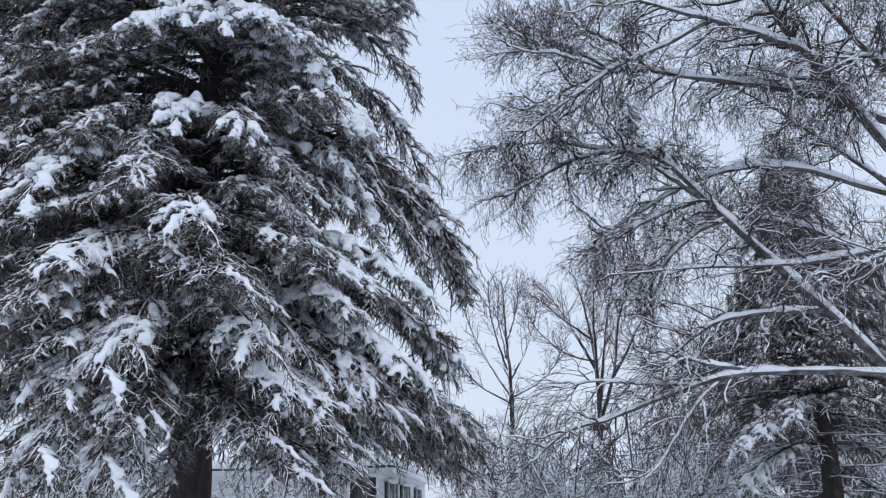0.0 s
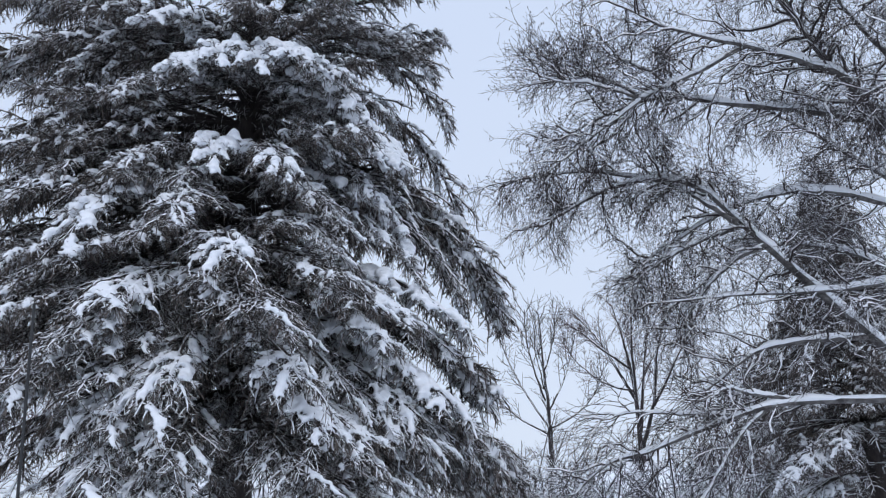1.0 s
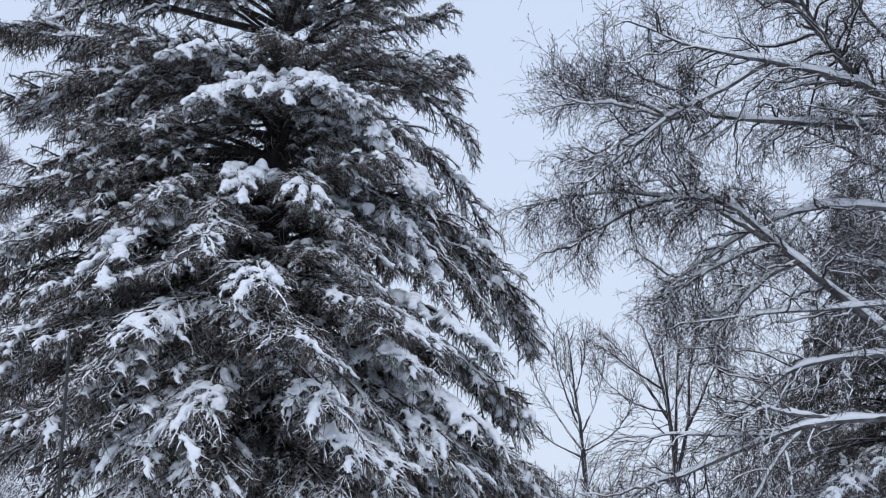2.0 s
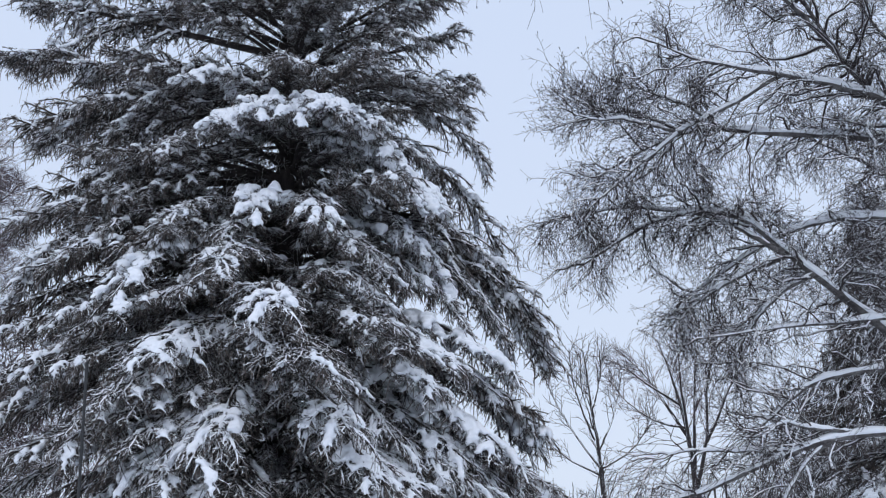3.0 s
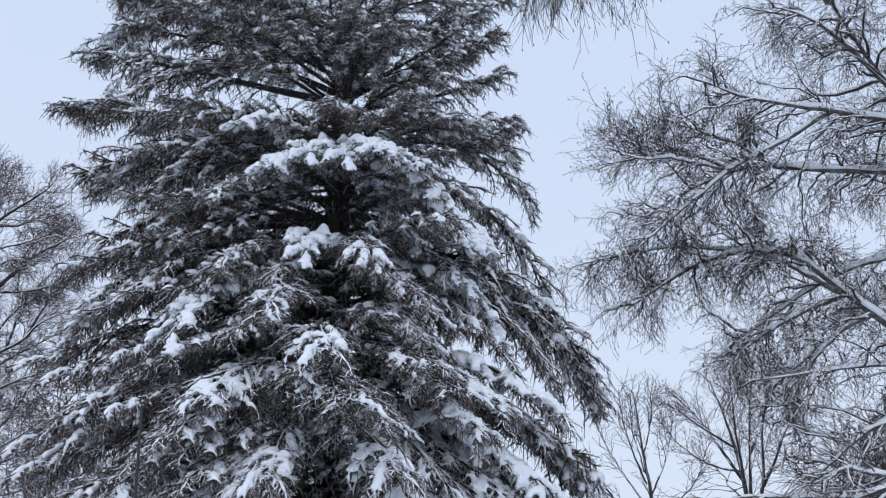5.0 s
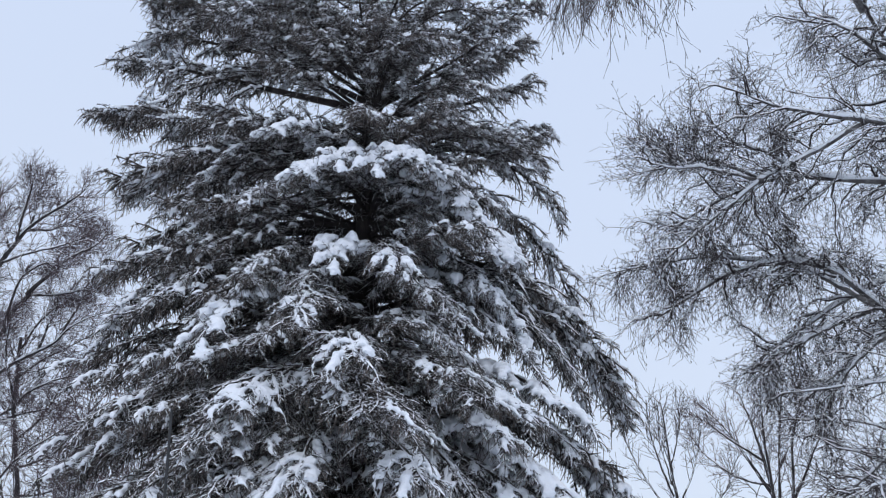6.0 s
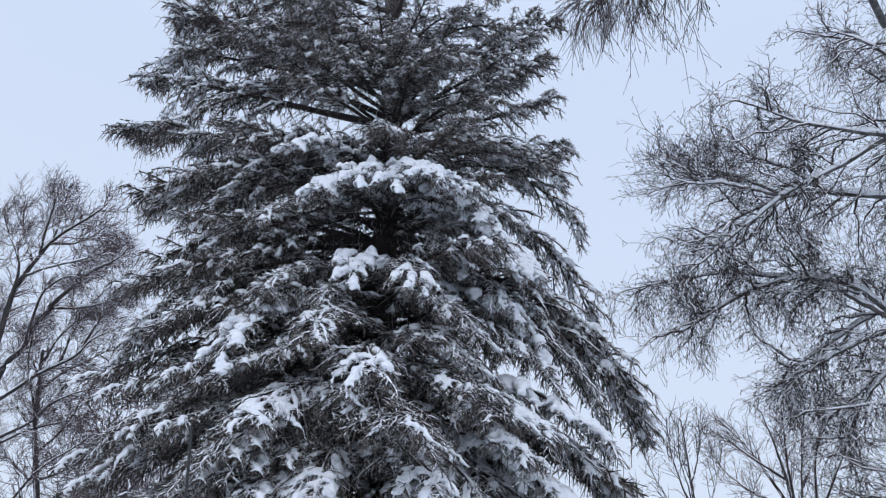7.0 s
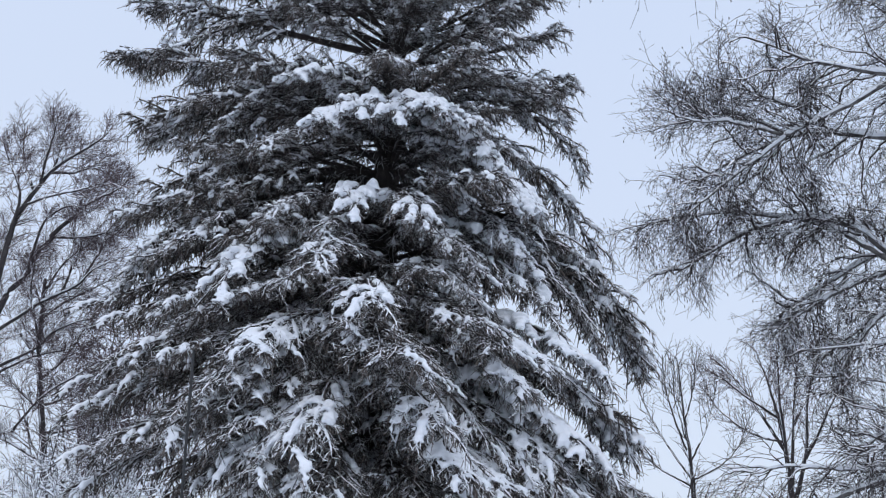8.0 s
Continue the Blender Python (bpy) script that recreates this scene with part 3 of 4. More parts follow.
def main_spruce():
    tree = thing("spruce", (-2.9, 10.0, 0), "tall old spruce with drooping boughs loaded with fresh snow", "tree")
    spruce_trunk(tree, 17.5, 0.27, (-0.006, 0.0))
    rng = np.random.default_rng(3)
    for rows in (RIGHT_BOUGHS, RIGHT_MIDDLE_BOUGHS, RIGHT_LOWER_BOUGHS, LEFT_BOUGHS, LEFT_INNER_BOUGHS, FRONT_BOUGHS, FRONT_LOWER_BOUGHS, LEFT_LOWER_BOUGHS, UPPER_BOUGHS, TOP_LEFT_BOUGHS, TOP_RIGHT_BOUGHS, LEFT_DROOPING_BOUGHS, LEFT_SIDE_BOUGHS,
                 SNOWY_LOW_BOUGHS, SNOWY_FRONT_BOUGHS, SNOWY_SIDE_BOUGHS, UPPER_FRONT_BOUGHS, LOW_CURTAIN_BOUGHS, LOW_RIGHT_BOUGHS, SHOULDER_BOUGHS):
        for x, y, z, base, load in rows:
            style = ("arch" if z > 4.2 else "sweep") if load else "up" if z > base + 0.1 else "level" if base > 5.8 else "down"
            aim_bough(tree, pick((LIGHT, LADEN, HEAPED)[load], style, rng), (x, y, z), base, rng.uniform(-8, 8))
    z, turn = 2.3, 0.0
    while z < 15.5:
        n = 3
        reach = 3.4 if z < 5 else 3.4 - 0.06 * (z - 5) if z < 11 else 3.1 * (17.5 - z) / 6.5 + 0.3
        style = "down" if z < 5.2 else "level" if z < 8.0 else "up"
        for i in range(n):
            az = turn + 360 / n * i + rng.uniform(-16, 16)
            L = reach * rng.uniform(0.68, 0.92)
            toward = math.cos(radians(az + 73.8))
            if toward > 0.3 and (6.5 < z < 7.7 or 8.3 < z < 9.6 or rng.random() < 0.4):
                L *= 0.35
            if toward > 0.5 and z < 10.5 and not 5.0 < z < 6.4:
                continue
            if z < 3.4 and not 90 < az % 360 < 280 or 8.0 < z < 10.0 and 20 < az % 360 < 160:
                continue
            put_bough(tree, pick(BEHIND if toward < 0.5 or z > 12 else LIGHT, style, rng), z + rng.uniform(-0.15, 0.15), az, L, rng.uniform(-9, 9), rng.uniform(-14, 14))
        turn += 137.5 / 2.3
        z += rng.uniform(0.50, 0.62)
    z = 7.5
    while z < 11.8:
        az = -80 + rng.uniform(-105, 105)
        near = math.cos(radians(az + 73.8)) > 0.6
        if not near:
            put_bough(tree, pick(LIGHT, "level" if rng.random() < 0.45 else "up", rng), z, az, rng.uniform(1.7, 2.9), rng.uniform(-12, 8), rng.uniform(-14, 14))
        z += 0.30
    # the far side of the crown, dark behind the trunk
    for z in np.arange(4.2, 7.8, 0.32):
        for az in (rng.uniform(35, 85), rng.uniform(85, 140)):
            put_bough(tree, pick(BEHIND, "down" if z < 5 else "level", rng), z, az, rng.uniform(2.0, 2.9), rng.uniform(-6, 8), rng.uniform(-14, 14))
    for z in np.arange(4.0, 4.8, 0.3):
        put_bough(tree, pick(BEHIND, "down", rng), z, rng.uniform(-15, 45), rng.uniform(2.9, 3.3), rng.uniform(-4, 8), rng.uniform(-14, 14))
    for z in np.arange(3.2, 8.4, 0.36):
        put_bough(tree, pick(LIGHT, "down" if z < 5 else "level", rng), z, 190 + rng.uniform(-25, 40), rng.uniform(2.3, 3.0), rng.uniform(-6, 8), rng.uniform(-14, 14))
        put_bough(tree, pick(BEHIND, "down" if z < 5 else "level", rng), z + 0.2, 165 + rng.uniform(-25, 25), rng.uniform(2.6, 3.2), rng.uniform(-6, 8), rng.uniform(-14, 14))


main_spruce()


# ---------------------------------------------------------------- bare trees
def limb(tree, line, r0, r1, seed, bark, second=14, third=7, fourth=0, l2=1.6, l3=0.6, l4=0.25, pull=(-0.05, 0, -0.14), pull3=(0, 0, -0.25),
         angle=48, start=0.15, snow=1.0, name="limb", fine=0.0022, catkin=False, sides=8, snow_fine=0.5, wiggle=0.16, twig_bark=TWIG, k3=5):
    """A limb with its side branches, its fine twigs and the snow on it."""
    rng = np.random.default_rng(seed)
    k = 30
    axis = spline(line, k)[None]
    axis = axis + rng.standard_normal((1, k, 3)).cumsum(1) * 0.006
    ra = r1 + (r0 - r1) * (1 - np.linspace(0, 1, k)[None])
    wood = Shape()
    tubes(wood, axis, ra, sides)
    b2, _ = grow(axis, second, start, 1.0, l2, angle, pull, 9, rng, shrink=0.45, flat=0.45, wiggle=wiggle)
    twig = Shape()
    r2 = taper(len(b2), 9, 0.006 + 0.16 * r0, fine * 1.2)
    tubes(twig, b2, r2, 4)
    b3, _ = grow(b2, third, 0.15, 1.0, l3, 45, pull3, k3, rng, shrink=0.3, flat=0.15, wiggle=wiggle)
    tubes(twig, b3, taper(len(b3), k3, fine * 1.8, fine), 3)
    b4 = b3[:0]
    if fourth:
        b4, _ = grow(b3, fourth, 0.15, 1.0, l4, 42, np.asarray(pull3) * 0.8, 2, rng, shrink=0.3, flat=0.1, wiggle=0.1)
        tubes(twig, b4, taper(len(b4), 2, fine * 1.1, fine * 0.8), 3)
    if snow:
        sn = Shape()
        ridges(sn, axis + np.array([-0.16, -0.14, 0.20]) * ra[..., None], ra * 1.10 + 0.004 * snow, ra * 1.3 + np.minimum(ra, 0.030) * 1.5 * snow + 0.006 * snow, rng, 0.17)
        ridges(sn, b2 + UP * r2[..., None] * 0.6, r2 * 1.10 + 0.004, r2 * 1.2 + 0.012 * snow, rng, 0.2, ROOF)
        on = rng.random(len(b3)) < snow_fine
        ridges(sn, b3[on], 0.0016 + fine * snow, 0.002 + fine * 1.3 * snow, rng, 0.3, ROOF)
    if catkin:
        pts = (b4 if len(b4) else b3)
        pts = pts[rng.random(len(pts)) < 0.22]
        e = pts[:, -1:]
        ca = np.concatenate([e, e + np.array([0.004, 0, -0.014]), e + np.array([0.002, 0, -0.038])], 1)
        tubes(twig, ca, np.broadcast_to(np.array([0.0015, 0.0065, 0.001]), ca.shape[:2]), 4)
    ob = part(name, wood.mesh(name, bark), tree)
    part("twig_spray", twig.mesh("twig_spray", twig_bark), ob, kind="stuff")
    if snow:
        part("snow", sn.mesh("snow", SNOW), ob, kind="stuff")
    return axis[0]


def right_spruce():
    tree = thing("spruce", (7.0, 16.0, 0), "dark spruce standing behind a birch, its lower boughs under snow", "tree")
    spruce_trunk(tree, 8.7, 0.25, (0.028, 0.0))
    rng = np.random.default_rng(8)
    z, turn = 1.5, 20.0
    while z < 8.6:
        reach = 0.46 * (9.2 - z) if z > 4.4 else 2.4
        count = 13 if z > 3.4 else 8
        for i in range(count):
            az = turn + 360 / count * i + rng.uniform(-14, 14)
            if math.sin(radians(az)) > 0.35 and i % 2:
                continue
            if z < 3.3 and math.sin(radians(az)) < -0.45 or z < 2.7 and 110 < az % 360 < 260:
                continue
            laden = rng.random() < (0.30 if z > 3.2 else 0.55)
            style = "arch" if laden else "down" if z < 3 else "level"
            put_bough(tree, pick(FAR_LADEN if laden else BEHIND, style, rng), z, az, reach * rng.uniform(0.8, 1.1), rng.uniform(-8, 8), rng.uniform(-14, 14), wide=0.66)
        turn += 59.7
        z += rng.uniform(0.28, 0.36)
    for z in np.arange(0.9, 3.6, 0.065):
        a, n = rng.uniform(math.pi * 0.85, math.pi * 2.0), 6
        out, drop = rng.uniform(0.9, 2.3), rng.uniform(-0.05, 0.35)
        u = np.linspace(0, 1, n)[:, None]
        line = np.array([0.19, 0, z]) * np.array([math.cos(a), 1, 1]) + u * np.array([out * math.cos(a), out * math.sin(a), 0]) - u ** 2 * np.array([0, 0, drop])
        limb(tree, [tuple(p) for p in line], 0.014, 0.004, int(900 + z * 100), SPRUCE_BARK, second=9, third=4, l2=0.34, l3=0.16, pull=(0, 0, -0.3), name="limb", fine=0.003, snow=0.5, sides=5, k3=3)
    for x, y, z, base in ((-2.2, -1.7, 2.35, 3.1), (-1.7, -1.8, 2.60, 3.2), (-1.2, -1.9, 2.85, 3.4), (-2.0, -1.6, 1.75, 2.6)):
        aim_bough(tree, pick(LADEN, "sweep", rng), (x, y, z), base, rng.uniform(-8, 8))


right_spruce()


def birch():
    tree = thing("birch", (6.6, 9.6, 0), "old silver birch with snow lying along its arching limbs", "tree")
    o = Vector((6.6, 9.6, 0))

    def go(pts, *a, **k):
        return limb(tree, [Vector(p) - o for p in pts], *a, BIRCH_BARK, **k)

    fine = dict(second=32, third=13, fourth=5, catkin=True, fine=0.0022, l3=0.42, l4=0.17, wiggle=0.30, angle=56, snow_fine=0.9)
    up = dict(fine, pull=(-0.15, 0, 0.12), pull3=(-0.05, 0, 0.05), second=16, third=10, fourth=4)
    mid = dict(second=22, third=10, fourth=4, fine=0.0021, l3=0.38, l4=0.17, wiggle=0.30, angle=56, snow_fine=0.9)
    go([(6.6, 9.6, -0.2), (6.5, 9.6, 2.0), (6.1, 9.7, 4.8), (5.5, 9.8, 6.1), (4.85, 9.8, 7.1), (4.4, 9.8, 8.0), (4.0, 9.9, 9.6)], 0.125, 0.016, 1, name="trunk", start=0.6, **fine)
    go([(6.3, 9.7, 1.8), (5.28, 10.0, 3.17), (4.34, 10.1, 4.26), (3.57, 10.2, 5.19), (2.9, 10.25, 5.9), (2.0, 10.35, 5.95), (0.9, 10.4, 5.4)], 0.090, 0.010, 2, start=0.4, l2=0.7, **fine)
    go([(3.3, 10.0, 5.28), (2.77, 10.25, 5.85), (2.33, 10.5, 6.17), (1.38, 10.75, 6.42), (0.21, 11.0, 6.38)], 0.036, 0.006, 12, l2=0.6, **fine)
    go([(6.3, 9.9, 6.0), (5.4, 10.1, 6.54), (4.88, 10.2, 6.81), (3.51, 10.3, 7.1), (2.47, 10.4, 7.28), (1.2, 10.5, 6.75)], 0.07, 0.008, 3, l2=0.95, **fine)
    go([(5.05, 9.8, 6.8), (4.64, 9.6, 7.1), (3.77, 9.55, 7.45), (2.7, 9.5, 7.77), (2.0, 9.5, 8.2)], 0.055, 0.008, 4, l2=0.9, **fine)
    go([(3.55, 9.54, 7.52), (2.7, 9.5, 7.04), (2.22, 9.5, 6.81), (1.48, 9.5, 6.23), (0.87, 9.5, 5.79)], 0.029, 0.007, 14, l2=0.65, **fine)
    go([(6.3, 10.2, 5.2), (5.43, 10.47, 5.64), (4.74, 10.53, 5.88), (4.0, 10.6, 5.92), (3.23, 10.67, 5.65), (2.45, 10.73, 5.22), (2.0, 10.8, 4.98)], 0.05, 0.007, 15, l2=0.7, **fine)
    go([(6.2, 9.9, 4.7), (4.94, 10.1, 4.5), (4.18, 10.0, 4.37), (3.24, 9.9, 4.31), (2.05, 9.8, 4.23)], 0.042, 0.007, 6, l2=0.8, **mid)
    go([(4.77, 10.1, 3.83), (4.39, 10.04, 3.82), (3.75, 9.98, 3.8), (3.31, 9.92, 3.67), (2.83, 9.86, 3.36), (2.42, 9.8, 3.06)], 0.042, 0.008, 7, l2=0.8, **dict(mid, snow=0.6))
    go([(6.4, 9.6, 2.8), (5.05, 9.6, 2.98), (3.53, 9.6, 3.03), (2.67, 9.6, 2.83), (1.95, 9.6, 2.56), (1.43, 9.6, 2.41), (0.78, 9.6, 1.9)], 0.044, 0.008, 5, l2=0.75, start=0.25, **dict(mid, snow=0.6))
    go([(3.53, 9.6, 3.03), (3.0, 9.53, 3.13), (2.67, 9.47, 3.16), (2.32, 9.4, 3.0)], 0.026, 0.006, 16, l2=0.6, second=12, third=6, fourth=2, fine=0.0026, snow=0.6)
    go([(2.87, 9.6, 2.86), (2.49, 9.63, 2.9), (1.74, 9.67, 2.98), (1.28, 9.7, 2.87)], 0.024, 0.006, 17, l2=0.6, second=12, third=6, fourth=2, fine=0.0026, snow=0.6)
    go([(3.26, 9.6, 2.96), (2.91, 9.57, 2.7), (2.61, 9.55, 2.33), (2.26, 9.53, 1.97), (1.87, 9.5, 1.8)], 0.024, 0.006, 18, l2=0.6, second=12, third=6, fourth=2, fine=0.0026, snow=0.6)
    go([(4.4, 9.8, 8.0), (4.0, 9.7, 8.6), (3.6, 9.6, 9.0), (3.2, 9.6, 9.3)], 0.04, 0.007, 9, l2=0.7, **dict(fine, second=16))
    go([(6.1, 9.9, 6.6), (5.4, 9.8, 7.5), (4.9, 9.7, 8.3), (4.6, 9.6, 9.3)], 0.045, 0.008, 19, l2=0.9, **dict(fine, second=16))
    go([(6.3, 9.4, 6.8), (5.7, 9.0, 7.4), (5.2, 8.7, 7.6), (4.5, 8.5, 7.3)], 0.05, 0.010, 20, l2=0.9, **dict(fine, second=18))
    go([(2.47, 10.4, 7.28), (1.8, 10.3, 7.6), (1.4, 10.2, 7.6), (1.1, 10.1, 7.7)], 0.022, 0.005, 21, l2=0.75, **up)
    go([(2.22, 9.5, 6.81), (1.6, 9.6, 7.1), (1.2, 9.7, 7.15), (0.9, 9.7, 7.25)], 0.022, 0.005, 22, l2=0.75, **up)
    go([(3.0, 10.3, 7.2), (2.5, 10.2, 7.6), (2.1, 10.1, 7.75), (1.8, 10.0, 7.85)], 0.022, 0.005, 23, l2=0.75, **up)
    go([(6.3, 10.6, 4.2), (5.6, 11.2, 5.0), (4.8, 11.6, 5.5), (3.9, 11.9, 5.6)], 0.05, 0.007, 24, l2=1.0, **fine)
    go([(6.3, 10.8, 5.6), (5.7, 11.4, 6.6), (5.1, 11.8, 7.4), (4.4, 12.0, 8.0)], 0.05, 0.007, 25, l2=1.0, **fine)
    go([(6.2, 9.2, 5.6), (5.6, 8.9, 6.3), (5.0, 8.7, 6.5), (4.3, 8.6, 6.2)], 0.045, 0.007, 26, l2=0.9, **fine)
    go([(6.4, 9.3, 3.6), (5.7, 9.0, 4.2), (4.9, 8.9, 4.2), (4.2, 8.9, 3.9)], 0.035, 0.007, 27, l2=0.8, **mid)
    go([(3.35, 10.2, 5.3), (2.7, 10.2, 5.05), (2.2, 10.2, 4.78), (1.95, 10.2, 4.55)], 0.028, 0.006, 28, l2=0.42, **mid)
    go([(3.65, 10.15, 5.05), (3.1, 10.1, 4.75), (2.7, 10.1, 4.3), (2.4, 10.1, 3.8)], 0.028, 0.006, 29, l2=0.6, **mid)
    go([(6.6, 9.4, 7.8), (6.0, 8.9, 8.3), (5.3, 8.5, 8.45), (4.9, 8.4, 8.5)], 0.14, 0.09, 31, l2=0.8, **dict(fine, second=4))
    over = dict(start=0.58, second=22, third=9, fourth=4, catkin=True, fine=0.0026, pull=(0, 0, -0.7), pull3=(0, 0, -0.75), l3=0.45, l4=0.2, snow=0.4, snow_fine=0.2)
    go([(4.0, 9.9, 9.5), (3.0, 8.2, 9.6), (1.8, 7.2, 8.95), (0.85, 7.0, 8.45), (0.2, 7.0, 8.1)], 0.05, 0.006, 10, l2=0.8, **over)


birch()


def bare_tree(at, height, spread, seed, label, trunks=1, r0=0.12, limbs=9, fork=0.35, snow=0.6, group="", lean=(0, 0), fine=0.005, twiggy=1, side=10, twig_bark=TWIG, kind="bare_tree", category="tree", sweep=0.3, thick=1.0):
    tree = thing(kind, at, label, category, group)
    rng = np.random.default_rng(seed)
    bush = kind != "bare_tree"
    for j in range(trunks):
        tilt = rng.uniform(-0.16, 0.16, 2) if trunks > 1 else rng.uniform(-0.02, 0.02, 2)
        if bush:
            tilt = tilt * 3
        top = np.array([(tilt[0] + lean[0]) * height, (tilt[1] + lean[1]) * height, height * rng.uniform(0.85, 1.0)])
        mid = np.array([top[0] * 0.35, top[1] * 0.35, height * 0.5])
        line = spline([(0, 0, -0.2), tuple(mid * 0.5 + rng.uniform(-0.05, 0.05, 3)), tuple(mid), tuple(top)], 21)
        limb(tree, line[::5], r0, 0.010, seed * 10 + j, GREY_BARK, name="stem" if bush else "trunk", second=side + 2, third=4 + 3 * twiggy, l2=height * (0.12 if bush else 0.2),
             l3=height * 0.08, pull=(0, 0, sweep), pull3=(0, 0, sweep * 0.8), start=0.3, snow=snow, fine=fine, wiggle=0.06, twig_bark=twig_bark, snow_fine=0.3 + 0.5 * thick, k3=3)
        for i in range(limbs):
            u = fork + (0.85 - fork) * (i + rng.random() * 0.6) / limbs
            base = line[int(u * 20)]
            a = rng.uniform(0, 6.28)
            ln = height * (1.02 - u) * rng.uniform(0.65, 0.95)
            out = spread * (1 - 0.5 * u) * rng.uniform(0.6, 1.0)
            tip = base + np.array([math.cos(a) * out + lean[0] * ln, math.sin(a) * out + lean[1] * ln, ln])
            half = base + (tip - base) * np.array([0.62, 0.62, 0.42])
            limb(tree, [tuple(base), tuple(half), tuple(tip)], r0 * 0.45 * (1.1 - u), 0.007, seed * 100 + 20 * j + i, GREY_BARK, second=side, third=4 + 3 * twiggy, l2=height * 0.16, l3=height * 0.07,
                 fourth=(1 if bush else 2) * twiggy, l4=height * 0.03, pull=(0, 0, sweep), pull3=(0, 0, sweep * 0.8), snow=snow, sides=6, fine=fine, wiggle=0.06, twig_bark=twig_bark, snow_fine=0.3 + 0.5 * thick, k3=3)


def limbed_tree(at, label, lines, snow=0.55, bark=RED_TWIG, **more):
    """A bare tree whose limbs follow given lines: radius at the start, then points."""
    tree = thing("bare_tree", at, label, "tree")
    how = dict(second=24, third=10, fourth=3, l2=0.90, l3=0.44, l4=0.18, pull=(0.12, 0, 0.10), pull3=(0.06, 0, 0.08), fine=0.0038, snow_fine=1.0, wiggle=0.14, k3=3)
    how.update(more)
    for i, (r, pts) in enumerate(lines):
        line = [Vector(p) - Vector(at) for p in pts]
        limb(tree, line, r, 0.010 if i else r * 0.45, 700 + int(at[1]) * 10 + i, GREY_BARK, start=0.25 if i else 0.5, snow=snow, name="limb" if i else "trunk", sides=8, twig_bark=bark, **how)


SLENDER_TREE = [
    (0.070, [(1.75, 22, -0.2), (1.75, 22, 2.1), (1.78, 22, 3.3), (1.8, 22, 4.35)]),
    (0.055, [(1.75, 22, 2.1), (1.8, 22, 4.35), (1.74, 22, 5.53), (1.72, 22, 6.43), (1.68, 22, 7.39)]),
    (0.026, [(1.78, 22, 4.35), (1.23, 22.3, 5.29), (0.81, 22.5, 6.25), (0.57, 22.6, 6.9)]),
    (0.024, [(1.75, 22, 5.01), (1.44, 21.7, 5.92), (1.33, 21.6, 6.58), (1.28, 21.5, 7.27)]),
    (0.024, [(1.76, 22, 4.64), (2.27, 22.4, 5.59), (2.55, 22.6, 6.32), (2.67, 22.7, 6.89)]),
    (0.020, [(1.74, 22, 5.75), (2.02, 21.8, 6.61), (2.07, 21.7, 7.28)]),
    (0.022, [(1.79, 22, 4.13), (1.02, 21.5, 4.51), (0.6, 21.3, 4.92), (0.37, 21.2, 5.41)]),
    (0.022, [(1.79, 22, 4.28), (2.51, 21.6, 4.64), (2.94, 21.4, 5.11), (3.18, 21.3, 5.67)]),
    (0.018, [(1.73, 22, 5.3), (1.58, 22.4, 6.45), (1.59, 22.5, 7.42)]),
]
limbed_tree((1.75, 22, 0), "slender bare young tree with dark upswept branches", SLENDER_TREE, snow=0.12, bark=TWIG, second=13, third=5, fourth=0, l2=0.66, l3=0.36, pull=(0, 0, 0.22), pull3=(0, 0, 0.12), angle=36, fine=0.0036, snow_fine=0.2, wiggle=0.08)
VASE_TREE = [
    (0.100, [(4.32, 24, -0.2), (4.32, 24, 1.96), (4.4, 24, 3.0), (4.43, 24, 3.93)]),
    (0.085, [(4.32, 24, 1.96), (4.43, 24, 3.93), (4.44, 24, 5.19), (4.36, 24, 6.17), (4.22, 24, 7.17), (4.02, 24, 8.02)]),
    (0.050, [(4.43, 24, 5.27), (3.98, 24.4, 6.33), (3.48, 24.6, 7.32), (2.92, 24.8, 8.08)]),
    (0.045, [(4.45, 24, 4.71), (4.35, 23.6, 6.09), (4.35, 23.4, 7.02), (4.37, 23.3, 8.07)]),
    (0.050, [(4.48, 24, 4.4), (4.79, 24.5, 5.92), (5.08, 24.8, 7.34), (5.43, 25, 8.71)]),
    (0.060, [(4.45, 24, 3.85), (4.86, 23.7, 5.14), (5.05, 23.5, 6.54), (5.51, 23.4, 7.83)]),
    (0.040, [(4.91, 24, 5.1), (5.36, 23.4, 6.03), (5.81, 23.2, 6.87), (6.17, 23.1, 7.57)]),
    (0.035, [(4.33, 24, 6.17), (3.62, 23.5, 6.57), (3.04, 23.2, 7), (2.56, 23, 7.28)]),
    (0.035, [(4.74, 24, 6), (5.47, 24.9, 7.27), (5.75, 25.1, 8.47)]),
    (0.035, [(4.38, 24, 5.52), (3.6, 24.3, 5.82), (2.92, 24.5, 6.46), (2.67, 24.6, 6.99)]),
]
limbed_tree((4.32, 24, 0), "vase-shaped bare tree with several dark stems", VASE_TREE, snow=0.15, second=14, third=6, fourth=2, l2=0.75, l3=0.40, l4=0.22, pull=(0, 0, 0.20), pull3=(0, 0, 0.12), angle=36, fine=0.0036, snow_fine=0.25, wiggle=0.08)
